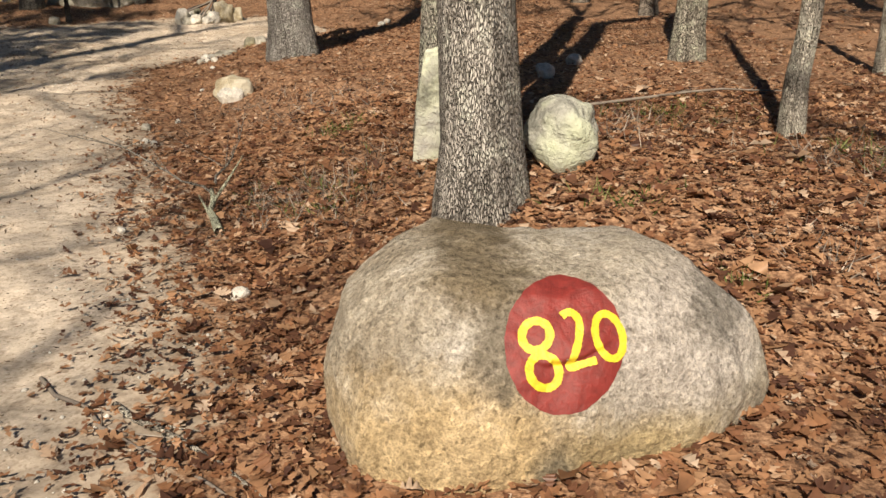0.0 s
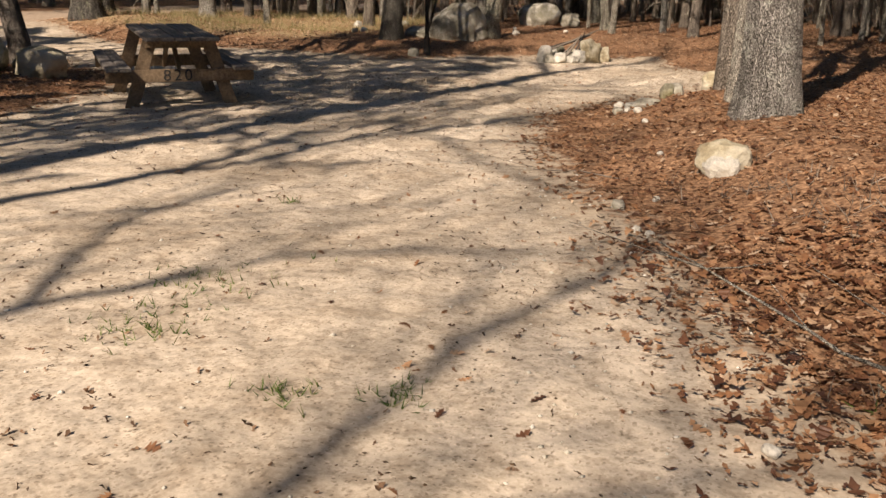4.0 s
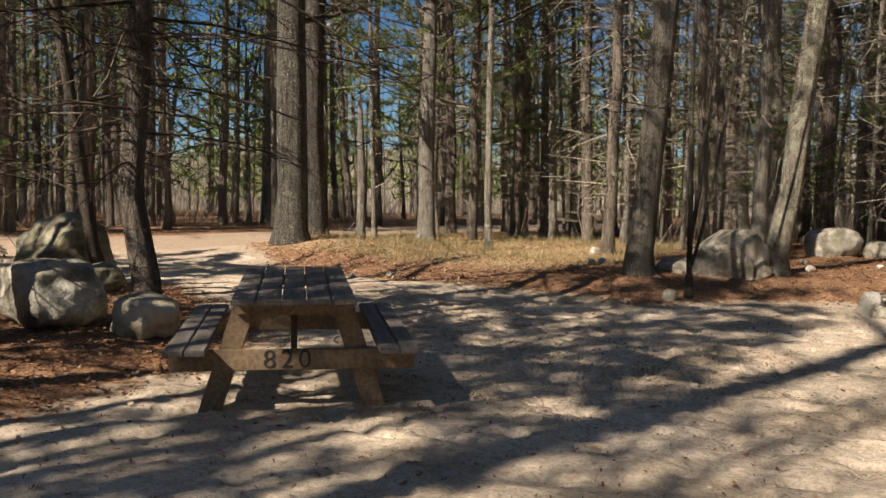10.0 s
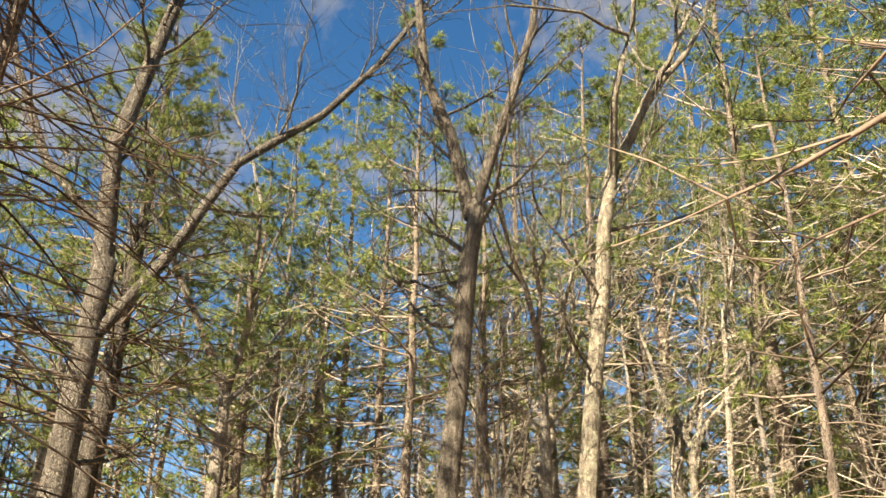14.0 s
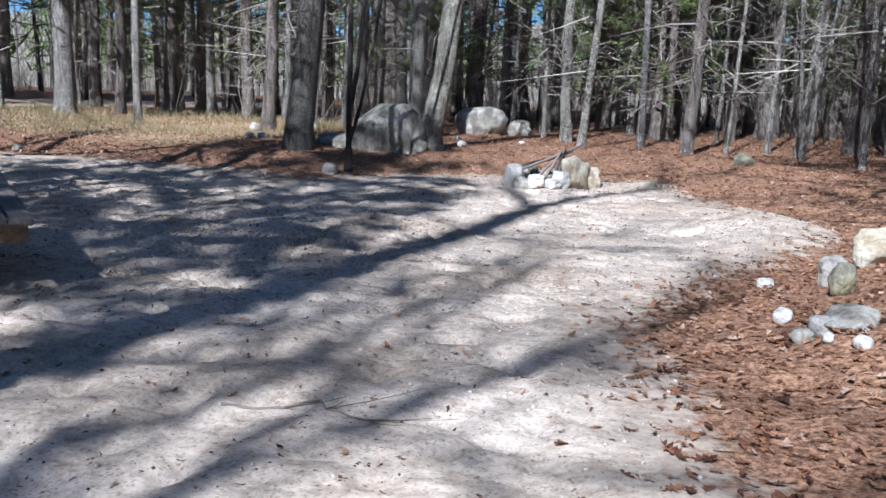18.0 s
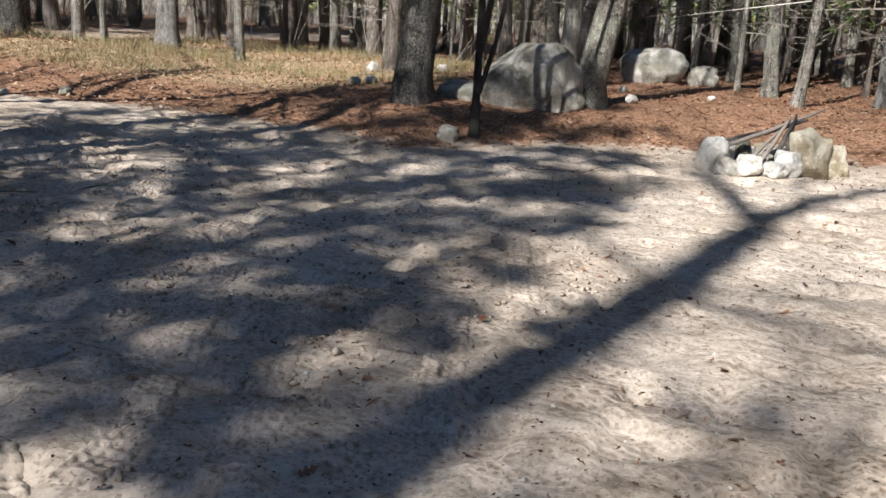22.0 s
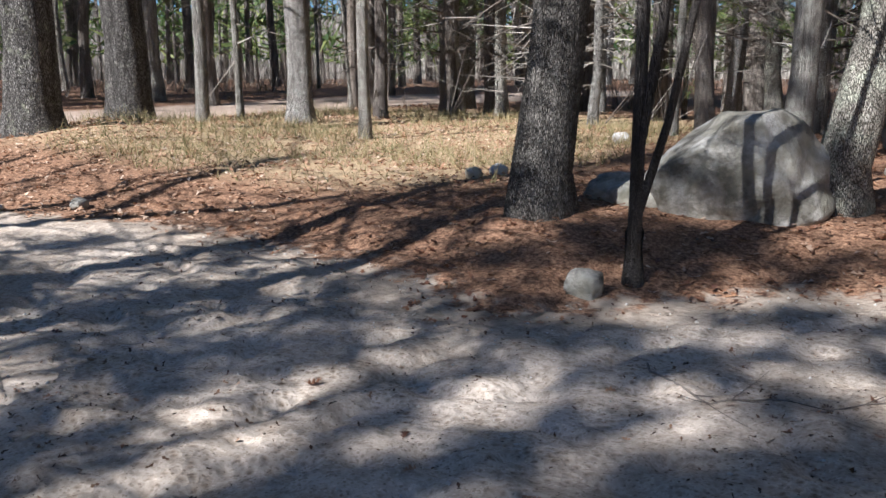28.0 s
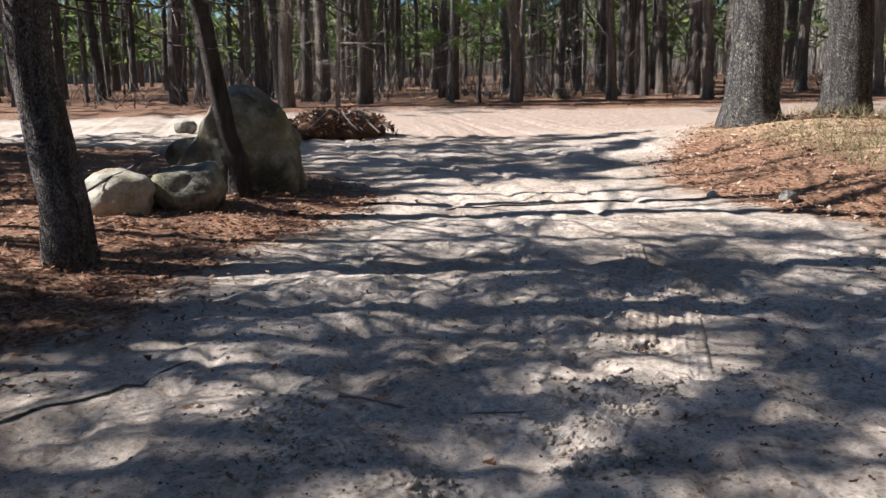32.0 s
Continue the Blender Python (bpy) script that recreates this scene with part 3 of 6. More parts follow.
# ---- trees ----


def needle_tufts(rng, places, ways, blades, length, width):
    """Bunches of thin needles: one sliver a needle."""
    P, D = np.repeat(np.array(places), blades, 0), np.repeat(np.array(ways), blades, 0)
    r = rng.normal(size=P.shape)
    w = D * 0.7 + r * 0.75
    w /= np.linalg.norm(w, axis=1, keepdims=True) + 1e-9
    side = np.cross(w, rng.normal(size=P.shape))
    side /= np.linalg.norm(side, axis=1, keepdims=True) + 1e-9
    ln = length * rng.uniform(0.6, 1.2, (len(P), 1))
    v = np.stack([P + side * width, P + w * ln + rng.normal(size=P.shape) * 0.03 * length, P - side * width], 1).reshape(-1, 3)
    return v, np.arange(len(v)).reshape(-1, 3)


def limb(rng, start, way, length, bend, segs, wobble):
    pts, d = [Vector(start)], Vector(way).normalized()
    for _ in range(segs):
        d = (d + Vector((0, 0, bend / segs)) + Vector(rng.normal(size=3)) * wobble).normalized()
        pts.append(pts[-1] + d * (length / segs))
    return pts


def trunk_line(rng, height, segs, wobble, lean=(0, 0)):
    pts, x, y = [], 0.0, 0.0
    for i in range(segs + 1):
        t = i / segs
        pts.append(Vector((x + lean[0] * t * height, y + lean[1] * t * height, t * height)))
        x, y = x + rng.normal() * wobble, y + rng.normal() * wobble
    return pts


def at_height(pts, h):
    n = len(pts) - 1
    k = max(0.0, min(n - 1e-6, h / max(pts[-1].z, 1e-6) * n))
    i = int(k)
    return pts[i].lerp(pts[i + 1], k - i)


def make_pine(seed, height, radius, dead_from, live_from, detail, label, lean=(0, 0), bark=None, spread=1.0, twiggy=1.0, bushy=1.0, needle=None, twig=None):
    """detail: 2 for near trees, 1 for those behind them, 0 for the far ones."""
    rng = np.random.default_rng(seed)
    ob = tagged(new("pine_tree"), label, "tree", "pines round the clearing")
    line = trunk_line(rng, height, 14, 0.035 * height / 14, lean)
    g = Geo()
    low = [line[0] - Vector((0, 0, 0.25)), line[0] + Vector((0, 0, 0.05)), line[0] + Vector((0, 0, 0.35))] + line[1:]
    rad = [radius * 1.4, radius * 1.2, radius * 1.06] + [radius * (1 - 0.93 * (i / 14) ** 1.1) for i in range(1, 15)]
    g.tube(low, rad, (7, 8, 16)[detail], flute=0.03)
    part("trunk", g.geo(), bark or M_BARK_PINE, ob)
    tw, places, ways = Geo(), [], []
    h = dead_from
    while h < height - 0.4:
        k = (h - live_from) / (height - live_from)
        live = h > live_from
        count = int(rng.integers(3, 6)) if detail > 1 else int(rng.integers(2, 4))
        for _ in range(count):
            a = rng.uniform(0, 2 * math.pi)
            up = (0.05 + 0.5 * max(0, k)) if live else rng.uniform(-0.25, 0.25)
            ln = spread * ((2.9 * (1 - k) ** 0.8 + 0.4) * rng.uniform(0.7, 1.15) if live else rng.uniform(0.5, 2.4) * min(1, 0.5 + (h - dead_from) / 4) * (0.7 + 0.3 * twiggy))
            s = at_height(line, h)
            pts = limb(rng, s, (math.cos(a), math.sin(a), up), ln, 0.25 if live else -0.35, (2, 3, 4)[detail], 0.10)
            r0 = (0.010 + 0.009 * ln) * (1.0 if live else 0.8) * (0.7 if twiggy > 2 else 1.0)
            tw.tube(pts, [r0 * (1 - 0.8 * i / (len(pts) - 1)) for i in range(len(pts))], 3, False)
            subs = (0, 1, 4)[detail] if not live else (2, 4, 5)[detail]
            for j in range(subs):
                f = rng.uniform(0.25, 0.98)
                q = pts[min(len(pts) - 2, int(f * (len(pts) - 1)))].lerp(pts[min(len(pts) - 1, int(f * (len(pts) - 1)) + 1)], (f * (len(pts) - 1)) % 1)
                aw = a + rng.uniform(0.4, 1.2) * rng.choice([-1, 1])
                sp = limb(rng, q, (math.cos(aw), math.sin(aw), rng.uniform(-0.4, 0.4)), ln * rng.uniform(0.2, 0.45), 0.1 if live else -0.3, 2, 0.2)
                tw.tube(sp if detail > 1 else [sp[0], sp[-1]], [r0 * 0.42, r0 * 0.3, r0 * 0.12] if detail > 1 else [r0 * 0.4, r0 * 0.15], 3, False)
                if live:
                    for e in ((0.6, 1.0) if detail < 1 else (0.4, 0.7, 1.0) if detail < 2 else (0.35, 0.6, 0.8, 1.0)):
                        b = sp[0].lerp(sp[-1], e)
                        places.append(tuple(b))
                        ways.append(tuple((sp[-1] - sp[0]).normalized()))
        h += rng.uniform(0.28, 0.5) / twiggy if detail > 1 else rng.uniform(0.45, 0.8)
    tagged(part("branchwork", tw.geo(), twig or (M_TWIG_DARK if detail > 1 else M_TWIG), ob, "bare dead lower branches"), kind="stuff")
    if places:
        v, t = needle_tufts(rng, places, ways, int((8, 18, 22)[detail] * bushy), (0.42, 0.24, 0.20)[detail], (0.034, 0.0105, 0.0052)[detail])
        cr = new("crown", array_mesh("crown", v, t, needle or M_NEEDLE))
        cr.parent = ob
        tagged(cr, "green needle foliage", kind="stuff")
    return ob


def make_oak(seed, height, radius, fork, detail, label, lean=(0, 0), bark=None, kind="oak_tree", levels=4, limbs=(), open_out=0.55):
    rng = np.random.default_rng(seed)
    ob = tagged(new(kind), label, "tree", "bare oaks round the clearing")
    g, tw = Geo(), Geo()
    line = trunk_line(rng, fork, 8, 0.03 if radius > 0.1 else 0.005, lean)
    low = [line[0] - Vector((0, 0, 0.25)), line[0] + Vector((0, 0, 0.04)), line[0] + Vector((0, 0, 0.3))] + line[1:]
    g.tube(low, [radius * 1.45, radius * 1.25, radius * 1.07] + [radius * (1 - 0.3 * i / 8) for i in range(1, 9)], 18 if detail > 1 else 9, flute=0.035)

    def grow(p, d, ln, r, level):
        segs = (5 if level < 2 else 3) if detail > 1 else (4, 3, 2, 1, 1)[level]
        pts = limb(rng, p, d, ln, 0.35, segs, 0.16)
        (g if level < 1 else tw).tube(pts, [r * (1 - 0.55 * i / segs) for i in range(segs + 1)], (8, 6, 4, 3, 3)[level], level >= 2)
        if level >= levels:
            return
        for j in range((3, 4, 4, 4, 0)[level] if detail > 1 else (3, 3, 3, 2, 0)[level]):
            f = rng.uniform(0.35, 1.0) if j else 1.0
            k = min(segs - 1, int(f * segs))
            q = pts[k].lerp(pts[k + 1], min(1, f * segs - k))
            way = (pts[k + 1] - pts[k]).normalized()
            dev = Vector(rng.normal(size=3)) * (0.55 if j else 0.3)
            grow(q, way + dev, ln * rng.uniform(0.5, 0.8), r * (0.45 if j else 0.42), level + 1)
    for path, r0 in limbs:                        # limbs of known course: points (x, y, z) from the foot
        path = [Vector(q) for q in path]
        g.tube(path, [r0 * (1 - 0.5 * i / (len(path) - 1)) for i in range(len(path))], 8)
        for i in range(1, len(path)):
            for _ in range(3 if path[i].z > 2.5 else 0):
                way = (path[i] - path[i - 1]).normalized() + Vector(rng.normal(size=3)) * 0.6
                grow(path[i - 1].lerp(path[i], rng.uniform(0.3, 1)), way, rng.uniform(1.0, 2.2), r0 * 0.28, 2)
    for j in range(0 if limbs else 3 if fork < height * 0.75 else 2):
        a = rng.uniform(0, 6.28)
        grow(line[-1] - Vector((0, 0, 0.15 * j)), (math.cos(a) * open_out, math.sin(a) * open_out, 1.0), (height - fork) * rng.uniform(0.4, 0.6), radius * (0.62 - 0.1 * j), 0)
    for j in range(4 if fork > 1 else 0):
        h = rng.uniform(0.45, 0.95) * fork
        a = rng.uniform(0, 6.28)
        grow(at_height(line, h), (math.cos(a), math.sin(a), 0.5), (height - fork) * rng.uniform(0.2, 0.35), radius * 0.22, 2)
    part("trunk", g.geo(), bark or M_BARK_OAK, ob)
    tagged(part("branchwork", tw.geo(), bark or M_BARK_GREY, ob, "bare leafless twigs"), kind="stuff")
    return ob


def stand(ob, x, y, turn=0.0, size=1.0, tilt=0.0, dip=0.0):
    ob.matrix_basis = pose(x, y, ground_at(x, y) - dip, 0, tilt, turn) @ Matrix.Scale(size, 4)
    return ob


PLACED = []


def plant(ob, x, y, turn, size, tx=0.0, ty=0.0):
    PLACED.append((x, y))
    return copy_thing(ob, pose(x, y, ground_at(x, y), tx, ty, turn) @ Matrix.Scale(size, 4))


# near trees, each from its own seed; limbs that can be followed by eye run along given points
FORKED = [([(0.60, 0.22, 8.3), (0.25, 0.08, 10.0), (-0.21, -0.08, 11.3), (-0.39, -0.16, 13.3), (-0.7, -0.3, 15.2)], 0.13),
          ([(0.62, 0.22, 8.3), (0.95, 0.34, 9.6), (1.36, 0.46, 11.0), (1.73, 0.56, 12.5), (2.0, 0.6, 14.8)], 0.12),
          ([(0.54, 0.2, 7.6), (0.2, 0.07, 7.9), (-0.09, -0.04, 8.3)], 0.055),
          ([(0.62, 0.22, 8.5), (1.3, 0.5, 9.0), (1.9, 0.9, 9.9)], 0.05)]
SPREADING = [([(0.2, 0, 7.3), (0.95, 0.7, 9.1), (2.0, 1.5, 12.0), (3.6, 2.6, 13.8), (4.7, 3.3, 15.6), (5.8, 3.8, 17.7)], 0.15),
             ([(0, 0, 8.7), (-0.1, -0.3, 11.7), (0.4, 0.2, 16.3), (0.8, 0.5, 18.5)], 0.24),
             ([(0, 0, 9.5), (-1.5, -0.9, 11.5), (-2.4, -1.6, 14.0), (-2.9, -1.9, 16.0)], 0.13)]
stand(make_oak(11, 17, 0.165, 7.5, 2, "grey oak trunk with deep bark ridges behind the painted boulder"), 0.15, 3.62, 40)
stand(make_oak(12, 14, 0.165, 6.5, 2, "mottled oak trunk behind the lichened slab", (0.02, 0.0), M_BARK_LICHEN, levels=3), 0.03, 4.78)
stand(make_oak(13, 7, 0.058, 4.5, 2, "thin grey sapling standing in oak leaves", (0.03, 0.0), M_BARK_GREY, "sapling", 3), 1.82, 4.58)
stand(make_oak(14, 14, 0.135, 6, 2, "pale trunk with peeling bark", (0.0, 0.0), M_BARK_LICHEN, "oak_tree", 3), 2.2, 8.1)
stand(make_oak(15, 7, 0.05, 4.2, 1, "thin grey sapling standing in oak leaves", (0.0, 0.0), M_BARK_GREY, "sapling", 3), 3.44, 7.0)
stand(make_oak(16, 16, 0.21, 6.5, 2, "stout grey oak on the leafy bank", (0.0, 0.0)), -1.52, 8.95, 10)
stand(make_oak(17, 15, 0.135, 6.0, 2, "grey oak leaning over the leafy bank", (0.03, 0.02)), -1.66, 9.85, 70)
stand(make_pine(18, 14, 0.095, 2.0, 4.6, 2, "grey pine with dead lower branches on the bank", (0.02, 0.0), spread=1.05), -1.85, 10.85)
stand(make_oak(19, 17, 0.20, 8.6, 2, "dark trunk forking into pale limbs at the sand edge", (0.073, 0.027), M_BARK_BROWN, limbs=FORKED), -8.3, 18.35)
STEMS = [([(0, 0, -0.1), (0.0, 0.0, 1.3), (-0.03, 0.04, 3.0), (0.05, 0.1, 6.8)], 0.045), ([(0.0, 0, 0.75), (0.10, 0.02, 1.4), (0.24, 0.02, 3.0), (0.4, 0.1, 6.0)], 0.036),
         ([(0.0, 0, 0.35), (0.15, 0.03, 0.9), (0.32, 0.04, 1.8), (0.55, 0.06, 3.2), (0.8, 0.1, 5.0)], 0.028)]
stand(make_oak(20, 8.5, 0.05, 0.3, 2, "dark many-stemmed sapling in front of the boulder", (0.0, 0.0), M_BARK_DARK, "sapling", 3, limbs=STEMS), -7.3, 17.6)
stand(make_oak(21, 17, 0.17, 9.5, 2, "pale leaning trunk beside the boulder", (0.13, 0.03), M_BARK_LICHEN), -6.6, 19.5)
stand(make_oak(22, 8, 0.085, 5.5, 2, "slender grey tree in the dry grass", (0.0, 0.0), M_BARK_GREY, "oak_tree", 3), -13.5, 22.7)
stand(make_oak(23, 17, 0.22, 7.5, 2, "grey forked oak in the dry grass", (0.0, 0.0)), -16.3, 24.3, 20)
stand(make_oak(24, 18, 0.34, 9.0, 2, "stout grey oak on a mound of leaves", bark=M_BARK_FURROWED, limbs=SPREADING), -16.45, 19.5)
stand(make_pine(25, 19, 0.37, 4.0, 6, 2, "stout dark pine beside the oak", bark=M_BARK_RUGGED, spread=1.4, bushy=2.6), -18.45, 22.4)
stand(make_pine(26, 18, 0.14, 1.6, 13.5, 2, "dark pine trunk among the boulders", (0.0, 0.0), twiggy=2.4, spread=1.15), -11.2, 11.75)
stand(make_oak(27, 8, 0.085, 4.2, 2, "slim dark tree leaning against the boulder", (-0.02, -0.15), M_BARK_DARK, "sapling", 3), -13.45, 12.75)
stand(make_pine(28, 17, 0.15, 1.2, 12.5, 2, "dark pine with many dead branches beside the boulders", twiggy=2.2, spread=1.0), -10.75, 9.1)
snag = tagged(new("dead_snag"), "broken dead trunk with an orange patch of bare wood", "tree")
_g = Geo()
_g.tube([(0, 0, -0.2), (0, 0, 0.3), (0.03, 0, 1.2), (-0.02, 0.02, 2.2), (-0.08, 0.02, 3.6)], [0.16, 0.12, 0.11, 0.10, 0.05], 9)
part("trunk", _g.geo(), M_BARK_GREY, snag)
stand(snag, -17.55, 23.2)

# trees behind the first rows, and all round
PINES = [make_pine(40 + i, 17 + i, 0.13 + 0.02 * i, 1.3 + 0.4 * i, 6 + 0.6 * i, 1, "tall pine with a dark straight trunk") for i in range(5)]
YOUNG = [make_pine(50 + i, 6 + 2 * i, 0.06 + 0.02 * i, 0.8, 1.2 + 0.6 * i, 1, "young pine with soft green boughs", spread=0.75) for i in range(2)]
BOUGHY = make_pine(55, 15, 0.11, 1.2, 2.6, 1, "pine with low sunlit green boughs")
stand(BOUGHY, -3.4, 27.2, 20)
# pines out of view, added only to throw shade on the sandy track
DENSE = make_pine(59, 14, 0.14, 1.0, 2.2, 0, "unseen bushy pine added to shade the sandy track", bushy=2.2)
stand(DENSE, -19.0, 1.0, 60)
# full crown for shade: those behind the walker are unseen additions
TALL = make_pine(58, 18, 0.15, 7.5, 10.3, 0, "tall full-crowned pine added for shade and to close the sky", bushy=1.8, spread=0.95)
stand(TALL, -11.8, 2.2, 33)
FAR = [make_pine(57 + i, 17 + 2 * i, 0.17, 3.0, 6.5, 0, "tall pine with a dark straight trunk") for i in range(2)]
OAKS = [make_oak(60 + i, 13 + i, 0.12 + 0.02 * i, 5.5 + i, 1, "bare grey oak in the woods", (0.02 * (i - 1), 0), (M_BARK_LICHEN, M_BARK_OAK, M_BARK_GREY)[i], levels=3) for i in range(3)]
POLES = [make_oak(70 + i, 7 + i, 0.04 + 0.01 * i, 4.5 + i, 1, "thin bare sapling in the woods", (0.03 * (i - 1), 0.02), M_BARK_GREY, "sapling", 2) for i in range(3)]
for _i, _ob in enumerate(PINES + OAKS + POLES + YOUNG + FAR):
    stand(_ob, (-24 - 3.1 * _i) if _i % 2 else 8 + 2.1 * _i, 44 - 2.7 * _i, 30 * _i)

# trunks that stand out behind the clearing: kind, x, y, size
for _k, _x, _y, _s in ((PINES[1], -13.1, 27.2, 1.05), (OAKS[1], -16.7, 30.1, 1.5), (OAKS[0], -5.4, 25.4, 1.0), (OAKS[0], -4.75, 22.6, 0.9), (OAKS[2], -3.95, 29.6, 1.2),
                       (PINES[0], -2.7, 20.7, 0.8), (POLES[1], -1.3, 22.0, 1.0), (PINES[2], 0.2, 22.5, 1.1), (PINES[3], 1.5, 25.5, 1.1), (OAKS[1], -8.2, 26.0, 1.1),
                       (OAKS[0], -9.4, 28.5, 1.2), (PINES[0], -10.6, 30.0, 1.1), (PINES[1], -8.9, 23.5, 0.8), (POLES[0], -5.2, 23.0, 1.0), (POLES[2], -3.4, 21.9, 1.0),
                       (PINES[1], -11.1, 23.8, 1.0), (OAKS[2], -7.6, 22.4, 0.9), (PINES[0], 1.2, 19.6, 0.9), (PINES[1], 2.6, 17.4, 1.0), (PINES[0], 3.2, 14.2, 1.0),
                       (POLES[1], 0.6, 18.0, 1.0), (POLES[2], 1.9, 21.3, 1.1), (POLES[0], -0.4, 19.4, 1.0), (YOUNG[1], -2.2, 27.5, 1.3), (YOUNG[0], -4.6, 26.6, 1.2),
                       (YOUNG[1], -6.9, 29.5, 1.3), (POLES[1], -6.0, 24.5, 1.0), (POLES[2], -9.9, 25.2, 1.0), (OAKS[2], -14.8, 28.6, 0.8), (POLES[0], -1.9, 24.6, 1.0)):
    plant(_k, _x, _y, _x * 77 % 360, _s)
for _x, _y, _s in ((-1.6, 25.2, 1.0), (0.9, 28.0, 1.1), (-6.2, 28.2, 1.15), (-20.4, 30.5, 1.2), (-16.2, 26.4, 1.15), (3.8, 22.5, 1.0), (3.4, 18.5, 0.9), (-23.5, 36, 1.2), (-2.6, 31.0, 1.2)):
    plant(BOUGHY, _x, _y, _x * 131 % 360, _s)

# tall crowns that close the sky behind the clearing
for _i, (_x, _y) in enumerate(((-8.0, 30.4), (-10.0, 28.2), (-12.0, 30.0), (-14.2, 31.4), (-6.0, 31.2), (-4.6, 33.0), (-16.0, 33.2), (-18.6, 29.0), (-19.6, 34.4), (-9.0, 33.6), (-11.4, 34.6), (-1.0, 30.6), (1.8, 31.4), (-7.2, 26.8), (-5.6, 28.9), (-15.2, 28.9), (-3.0, 24.4), (-0.6, 27.2),
                             (-13.8, 35.0), (-21.2, 31.8), (-23.4, 28.4), (-24.6, 33.0), (2.8, 27.6), (4.4, 25.0))):
    plant(OAKS[_i % 3] if -17 < _x < -8 and _i % 3 else PINES[2 + _i % 3], _x, _y, _i * 67 % 360, 0.9 + 0.05 * (_i % 6))

# dead pines coloured pale as if sunlit, and full crowns across the road
PALE_DEAD = make_pine(90, 12.5, 0.09, 0.7, 60, 2, "dead pine with a haze of pale bare twigs", bark=M_BARK_GREY, spread=0.9, twiggy=1.2, twig=M_TWIG_PALE)
stand(PALE_DEAD, -12.1, 27.2, 40)
for _x, _y, _s, _r in ((-14.6, 29.4, 1.1, 100), (-8.7, 28.6, 1.0, 200), (-6.4, 25.6, 0.9, 310), (-10.4, 31.2, 1.2, 20), (-3.6, 26.2, 0.9, 150)):
    plant(PALE_DEAD, _x, _y, _r, _s)
for _x, _y, _s, _r in ((-26.0, 24.0, 0.95, 0), (-26.6, 19.2, 1.0, 50), (-27.2, 27.4, 1.05, 140), (-26.0, 30.6, 0.9, 210), (-27.4, 15.6, 0.95, 300), (-26.4, 21.6, 0.85, 80), (-28.6, 23.0, 1.1, 170), (-28.4, 18.0, 1.05, 260)):
    plant(TALL, _x, _y, _r, _s)

# pale saplings and young pines between the trunks
_rng = np.random.default_rng(77)
_n = 0
while _n < 64:
    _x, _y = _rng.uniform(-22, 6), _rng.uniform(19.6, 34)
    if sand_distance(_x, _y) < 1.3 or (-18 < _x < -8.5 and _y < 27) or (-8.6 < _x < -5.5 and _y < 21.5) or math.hypot(_x + 6.2, _y - 23.6) < 1.2:
        continue
    plant(YOUNG[_n % 2] if _n % 4 == 0 else POLES[_n % 3], _x, _y, _rng.uniform(0, 360), _rng.uniform(0.6, 1.15), _rng.uniform(-6, 6), _rng.uniform(-6, 6))
    _n += 1

# unseen trees behind the walker, towards the sun, added for the shade they cast
SUN_WAY = Vector((SUN_DIR.x, SUN_DIR.y, 0)).normalized()


def lit_from(foot, shade, depth=0.0):
    """The course of a limb, from the tree's foot, whose shade lies along the given points of the ground."""
    out = []
    for k, (x, y) in enumerate(shade):
        far = (foot[0] - x) * SUN_WAY.x + (foot[1] - y) * SUN_WAY.y + depth * k / (len(shade) - 1)
        out.append((x + SUN_WAY.x * far - foot[0], y + SUN_WAY.y * far - foot[1], far * math.tan(_el)))
    return out


FOOT_TALL, FOOT_FORK, FOOT_SLIM, FOOT_THIN, FOOT_BACK = (-8.35, -2.6), (-7.55, -3.9), (-4.55, -5.45), (-6.1, -5.3), (-4.05, -9.0)
TALL_LIMBS = [(lit_from(FOOT_TALL, [(-4.55, 15.3), (-4.84, 16.5), (-5.1, 17.6), (-5.2, 19.0)], 1.0), 0.10),
              (lit_from(FOOT_TALL, [(-4.52, 15.3), (-4.2, 16.3), (-3.5, 17.4), (-3.0, 18.6)], -1.2), 0.12),
              (lit_from(FOOT_TALL, [(-5.0, 13.4), (-4.35, 13.2), (-3.8, 12.95), (-3.1, 13.1)], 0.8), 0.05),
              (lit_from(FOOT_TALL, [(-5.0, 13.6), (-5.6, 14.6), (-6.0, 15.6)], -1.0), 0.045)]
